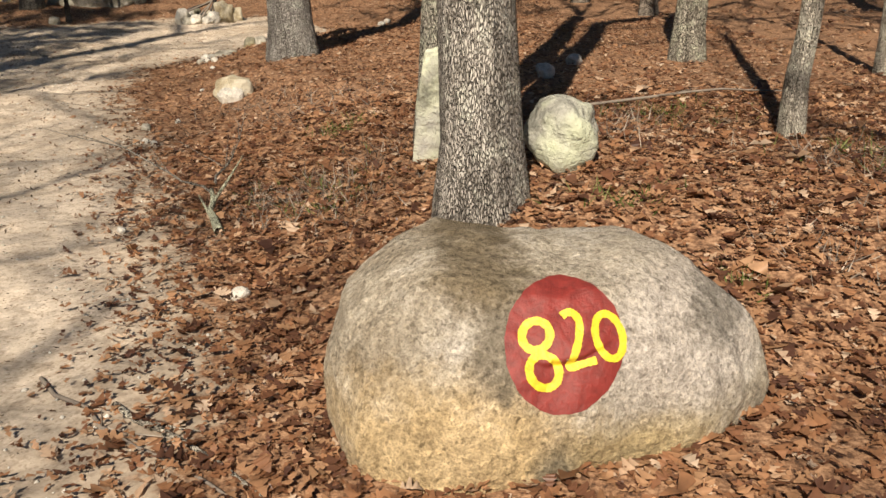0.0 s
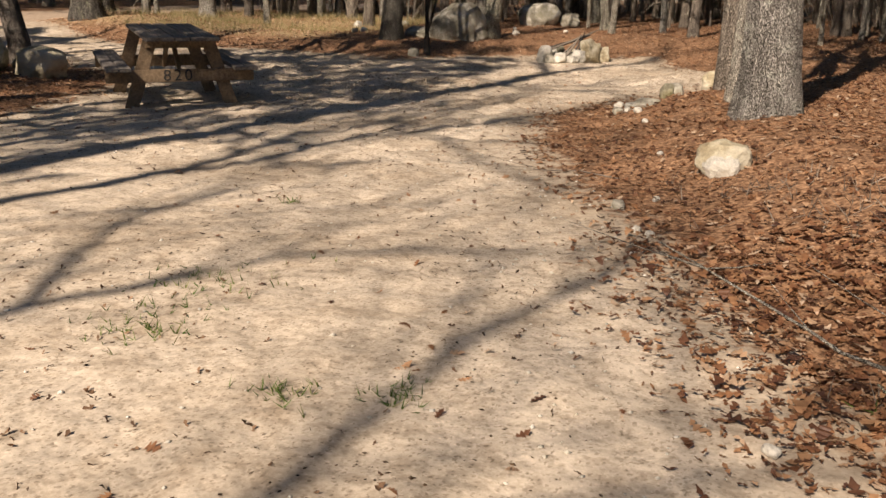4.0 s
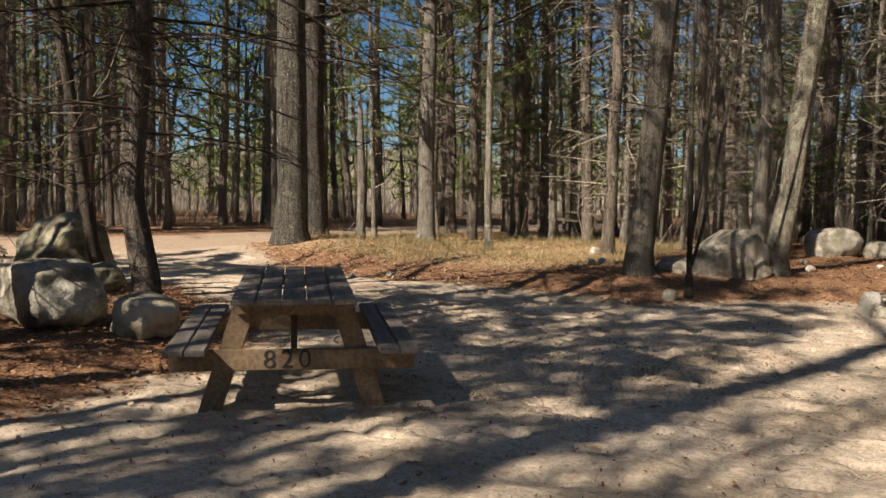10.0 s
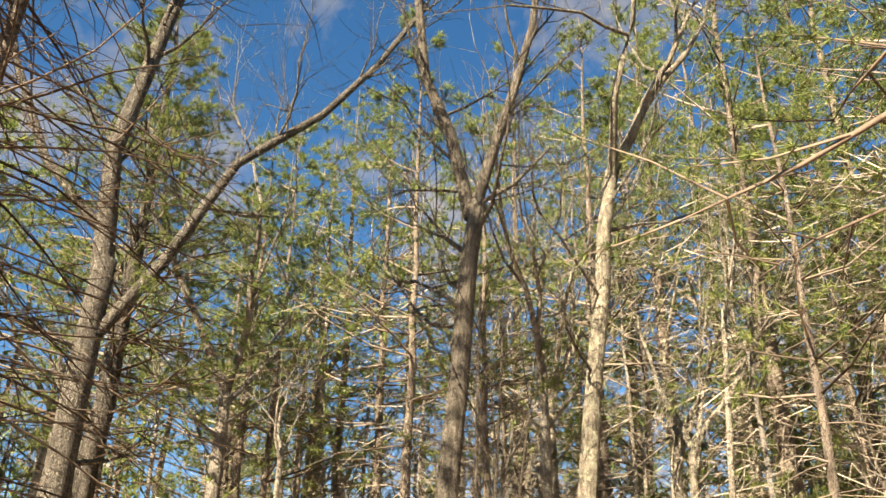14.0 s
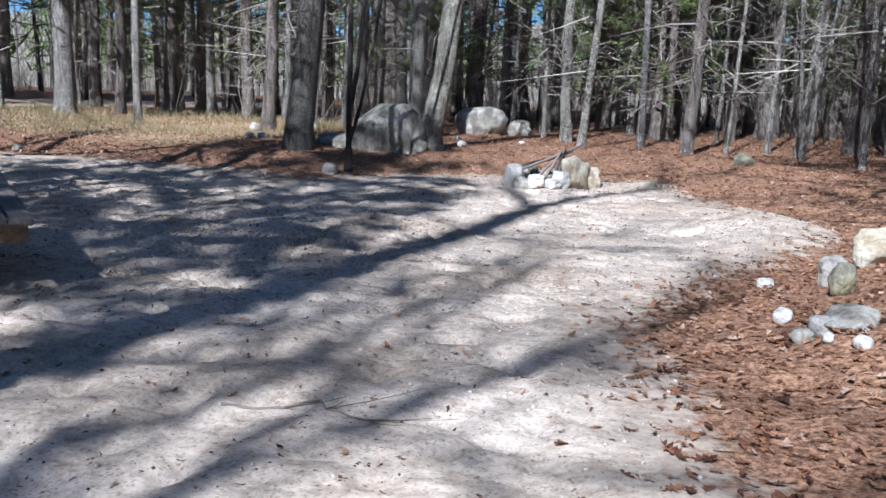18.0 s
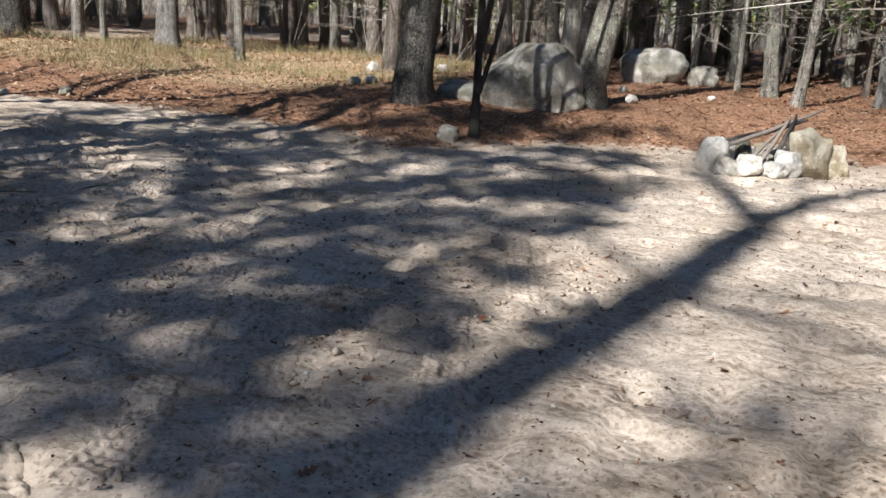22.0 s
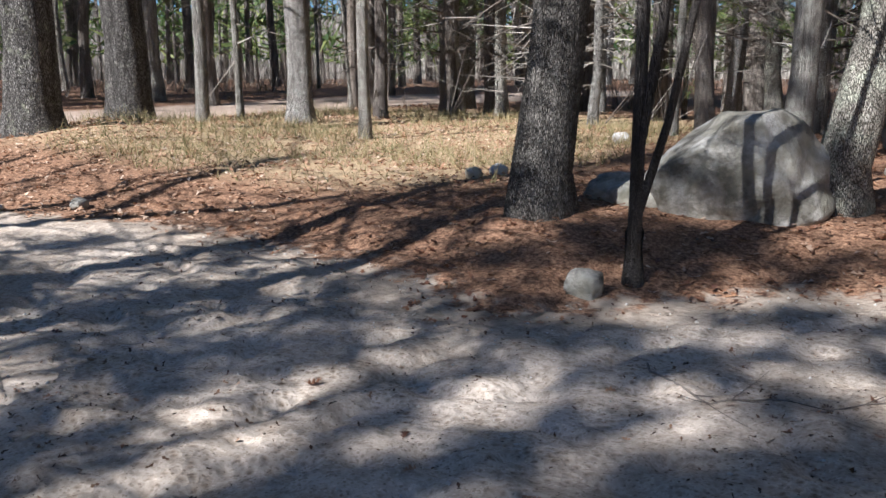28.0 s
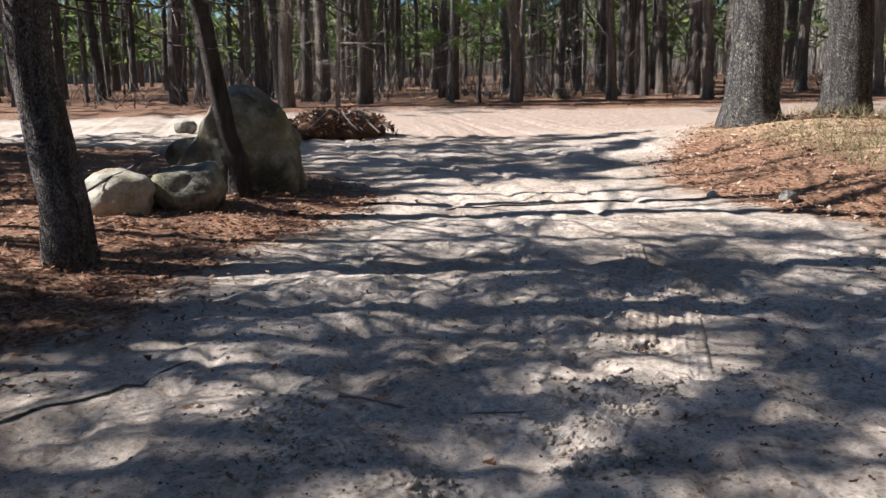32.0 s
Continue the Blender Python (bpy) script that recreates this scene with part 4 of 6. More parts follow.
FORK_LIMBS = [(lit_from(FOOT_FORK, [(-5.32, 6.6), (-5.23, 7.53), (-5.17, 8.4), (-4.86, 9.25), (-4.75, 10.0), (-4.6, 10.9), (-4.4, 12.3)], 1.0), 0.062),
              (lit_from(FOOT_FORK, [(-5.32, 6.6), (-4.96, 7.32), (-4.76, 8.12), (-4.43, 8.81), (-4.0, 9.6), (-3.43, 10.54), (-2.9, 11.5)], -1.0), 0.066),
              (lit_from(FOOT_FORK, [(-4.76, 8.12), (-4.66, 8.75), (-4.56, 9.6), (-4.46, 10.4), (-4.24, 11.5), (-4.0, 12.5)], 0.6), 0.042),
              (lit_from(FOOT_FORK, [(-4.43, 8.81), (-4.08, 8.77), (-3.66, 8.69), (-3.01, 8.72), (-2.4, 9.0)], -0.8), 0.032),
              (lit_from(FOOT_FORK, [(-4.08, 8.77), (-3.83, 8.35), (-3.47, 7.96), (-3.07, 7.41), (-2.7, 7.0)], 1.2), 0.030),
              (lit_from(FOOT_FORK, [(-5.2, 8.4), (-5.12, 9.5), (-5.0, 10.1), (-4.92, 10.9), (-4.95, 11.9)], -0.6), 0.04),
              (lit_from(FOOT_FORK, [(-5.25, 7.4), (-5.6, 8.2), (-6.1, 8.8), (-6.8, 9.3)], 0.6), 0.035)]
SLIM_LIMBS = [(lit_from(FOOT_SLIM, [(-2.86, 2.5), (-2.70, 3.27), (-2.62, 3.92), (-2.49, 4.72), (-2.17, 5.4), (-2.0, 6.4)], 0.5), 0.042),
              (lit_from(FOOT_SLIM, [(-2.7, 3.27), (-2.35, 3.42), (-2.01, 3.63), (-1.5, 3.97), (-0.9, 4.2)], -0.8), 0.026),
              (lit_from(FOOT_SLIM, [(-2.86, 2.5), (-2.2, 2.05), (-1.9, 2.2), (-1.85, 2.6)], 1.0), 0.022)]
THIN_LIMBS = [(lit_from(FOOT_THIN, [(-4.4, 3.6), (-4.2, 4.25), (-3.86, 4.7), (-3.6, 5.2), (-3.0, 5.5), (-2.6, 5.6)], 0.8), 0.045),
              (lit_from(FOOT_THIN, [(-4.2, 4.25), (-4.5, 4.9), (-4.7, 5.6), (-4.6, 6.3)], -0.8), 0.045)]
BACK_LIMBS = [(lit_from(FOOT_BACK, [(-1.9, 1.1), (-1.6, 2.0), (-1.45, 2.6), (-1.3, 3.2)], 1.0), 0.05)]
stand(make_oak(86, 15, 0.07, 8.6, 2, "bare oak behind the clearing", (0.0, 0.0), limbs=BACK_LIMBS), *FOOT_BACK)
stand(make_oak(81, 20, 0.21, 15.1, 2, "tall bare oak behind the clearing", (0.0, 0.0), limbs=TALL_LIMBS), *FOOT_TALL)
stand(make_oak(83, 17, 0.10, 9.2, 2, "forked bare oak behind the clearing", (0.0, 0.0), limbs=FORK_LIMBS), *FOOT_FORK)
stand(make_oak(84, 13, 0.06, 6.9, 2, "slim bare oak behind the clearing", (0.0, 0.0), limbs=SLIM_LIMBS), *FOOT_SLIM)
stand(make_oak(85, 14, 0.06, 7.6, 2, "slim bare oak behind the clearing", (0.0, 0.0), limbs=THIN_LIMBS), *FOOT_THIN)
# low pine beside the view, added for small-flecked shade on the sand
LOW = make_pine(88, 9.5, 0.10, 1.6, 3.0, 1, "low bushy pine added out of view for dappled shade", spread=0.85, bushy=0.6)
stand(LOW, -10.6, 6.2, 250)
# mostly unseen trees, added so their crowns dapple the sand and shade the track
for _k, _x, _y, _s, _r in ((OAKS[0], -4.9, -12.5, 1.1, 10),
                           (TALL, -8.6, 1.2, 0.72, 0), (TALL, -10.7, 1.1, 0.86, 45), (TALL, -9.6, 1.2, 0.78, 160), (TALL, -8.7, -0.8, 0.66, 10), (TALL, -10.4, -3.4, 0.9, 220), (TALL, -10.6, -5.4, 0.9, 80), (TALL, -9.2, -3.6, 0.75, 260),
                           (TALL, -10.6, 2.6, 0.85, 140), (TALL, -9.5, 2.3, 0.76, 310), (LOW, -12.7, 6.0, 1.0, 200), (LOW, -11.4, 3.6, 1.1, 20),
                           (PINES[4], 3.6, -3.0, 1.0, 50), (OAKS[1], 1.6, -6.0, 1.0, 300), (TALL, -13.6, -2.0, 0.85, 20),
                           (DENSE, -20.2, 7.0, 0.66, 110), (DENSE, -18.8, 6.4, 0.70, 160), (DENSE, -17.4, 6.8, 0.64, 20), (DENSE, -16.5, 6.0, 0.60, 200), (DENSE, -19.6, 8.2, 0.60, 250), (DENSE, -18.0, 8.0, 0.58, 300), (DENSE, -16.9, 8.2, 0.48, 10),
                           (DENSE, -20.7, 5.2, 0.8, 140), (DENSE, -19.2, 4.6, 0.8, 170), (DENSE, -17.2, 4.6, 0.74, 40), (DENSE, -16.2, 4.0, 0.66, 340), (POLES[1], -14.8, 8.4, 1.2, 30), (POLES[2], -13.0, 6.6, 1.2, 80), (OAKS[0], -15.6, 9.9, 0.9, 120), (OAKS[2], -13.6, 9.3, 0.9, 10), (POLES[0], -12.3, 8.6, 1.1, 190),
                           (BOUGHY, -16.0, 5.6, 0.5, 10), (BOUGHY, -15.1, 4.8, 0.5, 80)):
    plant(_k, _x, _y, _r, _s)
_rng = np.random.default_rng(5)
_taken, _made = [], 0
while _made < 290:
    _x, _y = _rng.uniform(-60, 30), _rng.uniform(-14, 62)
    _near = math.hypot(_x + 6, _y - 11)
    if sand_distance(_x, _y) < 0.9 or _near > 50:
        continue
    if -21 < _x < 3.6 and -4.5 < _y < 24.5 or (-17 < _x < -8 and 24 < _y < 27):
        continue
    if any((_x - a) ** 2 + (_y - b) ** 2 < 1.0 for a, b in _taken):
        continue
    if _y < -3 and _rng.uniform() < 0.75:
        continue
    _taken.append((_x, _y))
    _made += 1
    _c = _rng.uniform()
    if _c < 0.45:
        _kind = PINES[int(_rng.integers(2, 5))] if _near < 24 else FAR[int(_rng.integers(0, 2))]
    elif _c < 0.62:
        _kind = OAKS[int(_rng.integers(0, 3))]
    elif _c < 0.86:
        _kind = POLES[int(_rng.integers(0, 3))]
    else:
        _kind = YOUNG[int(_rng.integers(0, 2))]
    plant(_kind, _x, _y, _rng.uniform(0, 360), _rng.uniform(0.7, 1.25), _rng.uniform(-2.5, 2.5), _rng.uniform(-2.5, 2.5))


for _i in range(46):
    _x, _y = _rng.uniform(-46, -26.8), _rng.uniform(-6, 32)
    if sand_distance(_x, _y) > 1.2:
        plant(FAR[_i % 2] if _i % 3 else TALL, _x, _y, _rng.uniform(0, 360), _rng.uniform(0.7, 1.1))


def build_brush():
    """Leafless grey undergrowth between the trunks."""
    rng = np.random.default_rng(9)
    V, T, base = [], [], 0
    n = 15000
    x, y = rng.uniform(-58, 30, n), rng.uniform(-20, 60, n)
    near = np.hypot(x + 6, y - 11)
    d = sand_distance(x, y)
    clump = hash_noise(x * 0.35, y * 0.35, 11)
    k = (d > 2.2) & (near > 15) & (near < 55) & (clump + rng.normal(size=n) * 0.12 > 0.62) & ~((x > -19) & (x < -8) & (y > 17) & (y < 27)) & ~((x > -10) & (x < 3) & (y < 22))
    x, y = x[k], y[k]
    P = np.stack([x, y, land(x, y) - 0.05], -1)
    W = np.stack([rng.normal(size=len(x)) * 0.3, rng.normal(size=len(x)) * 0.3, np.ones(len(x))], -1)
    W *= rng.uniform(0.5, 1.6, (len(x), 1))
    v, t = needle_tufts(rng, P, W * 2.6, 5, 1.7, 0.008)
    tagged(new("brush", array_mesh("brush", v, t, M_TWIG)), "leafless grey undergrowth between the trunks", "brush", kind="stuff")


build_brush()


def build_dead_twigs():
    """Pale dead side branches on the trunks that stand round the clearing, too fine to count."""
    rng = np.random.default_rng(19)
    P, W, Q, U = [], [], [], []
    for x, y in PLACED:
        if not 8 < math.hypot(x + 6, y - 11) < 32 or y < 9:
            continue
        z = float(land(np.array([x]), np.array([y]))[0])
        for _ in range(34):
            h, a, r = rng.uniform(0.8, 9.5), rng.uniform(0, 6.28), rng.uniform(0.5, 1.6)
            P.append((x, y, z + h))
            W.append((3.5 * math.cos(a), 3.5 * math.sin(a), rng.uniform(-1.2, 0.8)))
            for k in (0.45, 0.8):
                Q.append((x + r * k * math.cos(a), y + r * k * math.sin(a), z + h + rng.normal() * 0.12))
                U.append((math.cos(a), math.sin(a), -0.2))
    v, t = needle_tufts(rng, P, W, 1, 1.5, 0.010)
    w, u = needle_tufts(rng, Q, U, 3, 0.6, 0.005)
    tagged(new("dead_twigs", array_mesh("dead_twigs", np.concatenate([v, w]), np.concatenate([t, u + len(v)]), M_TWIG_PALE)), "pale dead side twigs on the trunks round the clearing", "twigs", kind="stuff")


build_dead_twigs()


def build_far_woods():
    """Trunks and foliage too far off to count."""
    rng = np.random.default_rng(8)
    g = Geo()
    P, W = [], []
    for _ in range(1300):
        a, r = rng.uniform(0, 2 * math.pi), rng.uniform(46, 100)
        x, y = -6 + r * math.cos(a), 11 + r * math.sin(a)
        z, h, w = float(land(np.array([x]), np.array([y]))[0]), rng.uniform(9, 19), rng.uniform(0.06, 0.22)
        lx, ly = rng.normal(size=2) * 0.3
        g.tube([(x, y, z - 0.3), (x + lx, y + ly, z + h * 0.5), (x + 2 * lx, y + 2 * ly, z + h)], [w, w * 0.7, w * 0.2], 5, False)
        for _ in range(26):
            q = rng.uniform(0.12, 1.0)
            P.append((x + 2 * lx * q + rng.normal() * 1.5 * (1.2 - q), y + 2 * ly * q + rng.normal() * 1.5 * (1.2 - q), z + h * q))
            W.append((rng.normal(), rng.normal(), 0.2))
    woods = tagged(new("far_woods", mesh_of("far_woods", g.v, g.f, M_BARK_PINE)), "distant dark trunks of the surrounding pine woods", "woods", kind="stuff")
    v, t = needle_tufts(rng, P, np.array(W) / np.linalg.norm(W, axis=1, keepdims=True), 4, 1.4, 0.11)
    tagged(new("far_foliage", array_mesh("far_foliage", v, t, M_NEEDLE)), "distant dark green foliage of the pine woods", "woods", kind="stuff")
    ring = Geo()
    n, rr = 96, 112.0
    for i in range(n):
        a = 2 * math.pi * i / n
        for z in (-2.0, 4.0, 9.5 + 2.0 * math.sin(i * 2.3) + 1.2 * math.sin(i * 5.1)):
            ring.v.append(Vector((-6 + rr * math.cos(a), 11 + rr * math.sin(a), z)))
    for i in range(n):
        p, q = 3 * i, 3 * ((i + 1) % n)
        ring.f += [(p, q, q + 1, p + 1), (p + 1, q + 1, q + 2, p + 2)]
    tagged(new("backdrop", mesh_of("backdrop", ring.v, ring.f, M_DISTANCE)), "hazy grey-green line of distant woods", "backdrop", kind="structure")
    return woods


build_far_woods()

# ---- stones ----


def make_stone(name, seed, size, mat, label, category="rock", group="", sub=4, rough=0.16, block=0.35, facets=3, planes=()):
    """A worn stone: a sphere pushed towards a block, cut by some flat facets, with lumps."""
    rng = np.random.default_rng(seed)
    bm = bmesh.new()
    bmesh.ops.create_icosphere(bm, subdivisions=sub, radius=1.0)
    off = Vector(rng.uniform(-50, 50, 3))
    cuts = [(Vector(rng.normal(size=3)).normalized(), rng.uniform(0.66, 0.9)) for _ in range(0 if planes else facets)] + [(Vector(q[:3]).normalized(), q[3]) for q in planes]
    for v in bm.verts:
        p = v.co.normalized()
        m = max(abs(p.x), abs(p.y), abs(p.z))
        p = p.lerp(p / m * 0.86, block)
        for nrm, d in cuts:
            e = p.dot(nrm) - d
            if e > 0:
                p = p - nrm * e * 0.85
        k = 1 + rough * (noise.noise(p * 1.3 + off) * 1.1 + noise.noise(p * 3.1 + off) * 0.5 + noise.noise(p * 8 + off) * 0.16)
        v.co = Vector((p.x * k * size[0] / 2, p.y * k * size[1] / 2, p.z * k * size[2] / 2))
    me = bpy.data.meshes.new(name)
    bm.to_mesh(me)
    bm.free()
    me.materials.append(mat)
    me.polygons.foreach_set("use_smooth", [True] * len(me.polygons))
    return tagged(new(name, me), label, category, group)


def lay(ob, x, y, lift, turn=0.0, tx=0.0, ty=0.0):
    ob.matrix_basis = pose(x, y, ground_at(x, y) + lift, tx, ty, turn)
    return ob


def build_painted_boulder():
    """The low boulder that carries the site number on a red disc."""
    bm = bmesh.new()
    bmesh.ops.create_icosphere(bm, subdivisions=6, radius=1.0)
    ang = np.radians([-180, -167, -155, -142, -129, -95, -63, -42, -27, -19, -11, 3, 19, 37, 53, 81, 108, 127, 143, 154, 164, 180])
    rad = np.array([0.61, 0.615, 0.61, 0.56, 0.46, 0.33, 0.27, 0.36, 0.54, 0.65, 0.68, 0.64, 0.52, 0.415, 0.335, 0.285, 0.30, 0.36, 0.455, 0.52, 0.575, 0.61])
    for v in bm.verts:
        p = v.co.normalized()
        m = max(abs(p.x), abs(p.y), abs(p.z))
        p = p.lerp(p / m * 0.94, 0.28)
        s, th = math.hypot(p.x, p.z), math.atan2(p.z, p.x)
        r = float(np.interp(th, ang, rad)) * min(1.03, s) ** 0.9
        q = Vector((r * math.cos(th), p.y * 0.36, r * math.sin(th)))
        q.y += 0.30 * q.z + 0.05 * abs(q.x)          # the face leans back
        if p.y < 0:
            q.y += 0.26 * max(0.0, q.x - 0.05) * min(1.0, -1.5 * p.y) - 0.04 * math.exp(-((q.x + 0.3) / 0.25) ** 2 - ((q.z + 0.15) / 0.2) ** 2)
        lump = noise.noise(q * 2.6 + Vector((3, 7, 1))) * 0.016 + noise.noise(q * 7 + Vector((9, 2, 4))) * 0.014 + noise.noise(q * 22) * 0.006 + noise.noise(q * 55) * 0.0015
        groove = -0.022 * math.exp(-((q.x - 0.0 - 0.25 * q.z) / 0.07) ** 2) * (1 if p.y < 0 and p.z < 0.3 else 0)
        v.co = q + p * (lump + groove)
    me = bpy.data.meshes.new("painted_boulder")
    bm.to_mesh(me)
    me.materials.append(M_HERO)
    me.polygons.foreach_set("use_smooth", [True] * len(me.polygons))
    ob = tagged(new("painted_boulder", me), "tan granite boulder painted with yellow 820 on a red disc", "boulder")
    ob.matrix_basis = pose(0.25, 2.23, 0.225, 0, 0, 1)
    from mathutils.bvhtree import BVHTree
    tree = BVHTree.FromBMesh(bm)
    bm.free()

    def onto(u, w, lift):
        hit = tree.ray_cast(Vector((u, -2.0, w + 0.62)), Vector((0, 1, -0.36)).normalized())
        p, nrm = hit[0], hit[1]
        return p + nrm * lift

    S = 0.00139     # metres to one unit of the sign's own grid
    CU, CW = 0.03, 0.135

    def patch(outline_r, rings, spokes, lift):
        g = Geo()
        g.v.append(onto(CU, CW, lift))
        for r in range(1, rings + 1):
            for s in range(spokes):
                a = 2 * math.pi * s / spokes
                rr = outline_r(a) * r / rings
                g.v.append(onto(CU + S * rr * math.cos(a), CW + S * rr * math.sin(a), lift))
        for s in range(spokes):
            g.f.append((0, 1 + s, 1 + (s + 1) % spokes))
        for r in range(1, rings):
            q, w = 1 + (r - 1) * spokes, 1 + r * spokes
            for s in range(spokes):
                g.f.append((q + s, w + s, w + (s + 1) % spokes, q + (s + 1) % spokes))
        return g.geo()

    def disc_r(a):
        rx, ry = 107.0, 128.0
        c, s = math.cos(a + 0.12), math.sin(a + 0.12)
        return 1 / math.sqrt((c / rx) ** 2 + (s / ry) ** 2) * (1 + 0.010 * math.sin(3 * a + 1) + 0.006 * math.sin(13 * a) + 0.005 * math.sin(29 * a + 2))
    part("painted_disc", patch(disc_r, 26, 96, 0.0025), M_RED, ob, "weathered brick-red painted disc")

    def stroke(pts, width, closed, name):
        g, n, dense = Geo(), len(pts), []
        cnt = n if closed else n - 1
        for i in range(cnt):
            P = [np.array(pts[(i + k) % n] if closed else pts[max(0, min(n - 1, i + k))], float) for k in (-1, 0, 1, 2)]
            for t in np.linspace(0, 1, 8, endpoint=False):
                dense.append(0.5 * (2 * P[1] + (P[2] - P[0]) * t + (2 * P[0] - 5 * P[1] + 4 * P[2] - P[3]) * t * t + (3 * P[1] - P[0] - 3 * P[2] + P[3]) * t ** 3))
        if not closed:
            dense.append(np.array(pts[-1], float))
        m = len(dense)
        for i, c in enumerate(dense):
            a, b = dense[(i - 1) % m] if closed or i else c, dense[(i + 1) % m] if closed or i < m - 1 else c
            d = b - a
            nrm = np.array((-d[1], d[0])) / (np.hypot(*d) + 1e-9)
            w = width * (1 + 0.07 * math.sin(i * 0.73) + 0.06 * math.sin(i * 2.31 + 1))
            for k in (-1, -0.33, 0.33, 1):
                q = c + nrm * w * k
                g.v.append(onto(CU + S * q[0], CW + S * q[1], 0.006))
        for i in range(m if closed else m - 1):
            for k in range(3):
                a, b = i * 4 + k, ((i + 1) % m) * 4 + k
                g.f.append((a, a + 1, b + 1, b))
        part(name, g.geo(), M_GOLD, ob, "hand-painted yellow numeral")
    # the numerals, drawn as brush strokes
    def loop(cx, cy, rx, ry, lean):
        return [(cx + rx * math.cos(a) + lean * math.sin(a), cy + ry * math.sin(a)) for a in (2 * math.pi * k / 10 for k in range(10))]
    stroke(loop(-51, 17, 24, 26, 2), 7.5, True, "numeral_eight")
    stroke(loop(-39, -48, 26, 30, -3), 7.5, True, "numeral_eight")
    stroke([(-4, 50), (6, 57), (18, 54), (26, 39), (23, 10), (14, -18), (6, -42), (24, -38), (54, -30)], 7.0, False, "numeral_two")
    stroke(loop(79, 12, 25, 41, -6), 7.0, True, "numeral_zero")
    return ob


build_painted_boulder()

lay(make_stone("round_stone", 101, (0.35, 0.34, 0.34), M_LICHENED, "rounded grey stone with pale lichen beside the oak", rough=0.2, block=0.05, facets=1), 0.55, 4.0, 0.13)
lay(make_stone("stone_slab", 117, (0.31, 0.10, 0.70), M_SLAB, "upright stone slab crusted with pale green lichen against the oak", "slab", sub=5, rough=0.10, block=0.75, facets=0), 0.0, 4.42, 0.25, -6, 8, 8)
lay(make_stone("fieldstone", 102, (0.22, 0.16, 0.16), M_PALE, "small pale stone in the oak leaves"), -1.78, 7.33, 0.03)
lay(make_stone("yellowish_stone", 103, (0.34, 0.26, 0.25), M_YELLOW, "smooth yellowish stone at the edge of the leaves"), -1.78, 7.42, 0.05, 20)
lay(make_stone("yellowish_stone", 104, (0.42, 0.3, 0.32), M_YELLOW, "yellowish rounded stone on the leafy bank"), -1.95, 12.3, 0.09, 60)
lay(make_stone("grey_stone", 105, (0.2, 0.2, 0.22), M_GRANITE, "small grey stone among dead leaves"), -2.37, 11.58, 0.05)
lay(make_stone("boulder", 146, (1.3, 1.1, 1.06), M_GRANITE, "grey granite boulder between the trees", "boulder", sub=5, block=0.1, rough=0.13,
               planes=((-0.75, -0.1, 0.75, 0.66), (0.1, 0.1, 1.0, 0.78), (-0.15, -1, -0.12, 0.62), (0.8, -0.55, 0.35, 0.72), (0.5, 0.2, 0.7, 0.80))), -7.2, 19.2, 0.24, 18)
lay(make_stone("boulder", 107, (1.1, 0.8, 0.7), M_GRANITE, "pale low boulder in the brown leaves", "boulder"), -6.5, 23.6, 0.18)
lay(make_stone("boulder", 108, (0.5, 0.5, 0.45), M_GRANITE, "pale angular rock in the brown leaves", "rock"), -5.75, 23.7, 0.1)
lay(make_stone("flat_rock", 109, (0.7, 0.5, 0.35), M_GRANITE, "low grey rock beside the dark pine", "rock"), -7.95, 19.1, 0.03)
lay(make_stone("white_stone", 110, (0.22, 0.2, 0.2), M_GRANITE, "small round grey stone at the sand edge", "rock"), -7.45, 17.3, 0.04)
lay(make_stone("boulder", 152, (1.35, 1.25, 1.5), M_DARK_STONE, "tall dark boulder, shade put into its colour", "boulder", sub=5, block=0.05, rough=0.2,
               planes=((-0.75, 0, 0.7, 0.62), (0.72, 0, 0.68, 0.70), (-0.8, -0.2, 0.45, 0.62), (0.25, -1, 0.25, 0.68), (0.95, -0.2, 0.25, 0.72), (0.15, 0.0, 1.0, 0.80), (-0.75, -0.8, -0.1, 0.7))), -14.15, 12.75, 0.30, 88)
lay(make_stone("flat_boulder", 112, (0.62, 0.6, 0.5), M_DARK_STONE, "low rounded boulder in dead leaves", "boulder"), -12.95, 12.35, 0.12)
lay(make_stone("flat_boulder", 113, (0.75, 0.6, 0.42), M_YELLOW, "low tan boulder in dead leaves", "boulder"), -12.8, 11.85, 0.1)
lay(make_stone("boulder", 114, (0.75, 0.8, 0.8), M_GRANITE, "grey boulder in the shade of the pines", "boulder"), -10.5, 9.35, 0.22)
lay(make_stone("boulder", 115, (0.95, 0.85, 0.8), M_GRANITE, "grey boulder with a sunlit patch", "boulder", sub=5), -10.75, 10.35, 0.22)
lay(make_stone("boulder", 116, (0.78, 0.55, 0.45), M_YELLOW, "tan rounded boulder beside the picnic table", "boulder"), -10.05, 10.8, 0.12)

lay(make_stone("upright_stone", 118, (0.16, 0.11, 0.2), M_DARK_STONE, "grey-green upright stone set in dead leaves", block=0.3, facets=5), -2.42, 11.15, 0.08, 30)
lay(make_stone("flat_stone", 119, (0.36, 0.26, 0.12), M_GRANITE, "flat grey stone half buried in leaves", block=0.3, facets=4), -2.55, 10.35, 0.02, 70)

# ---- picnic table ----


def plank(sx, sy, sz, seed=0):
    bm = bmesh.new()
    bmesh.ops.create_cube(bm, size=1)
    bmesh.ops.scale(bm, vec=(sx, sy, sz), verts=bm.verts)
    bmesh.ops.bevel(bm, geom=bm.edges[:], offset=0.006, segments=2, affect="EDGES")
    return bm


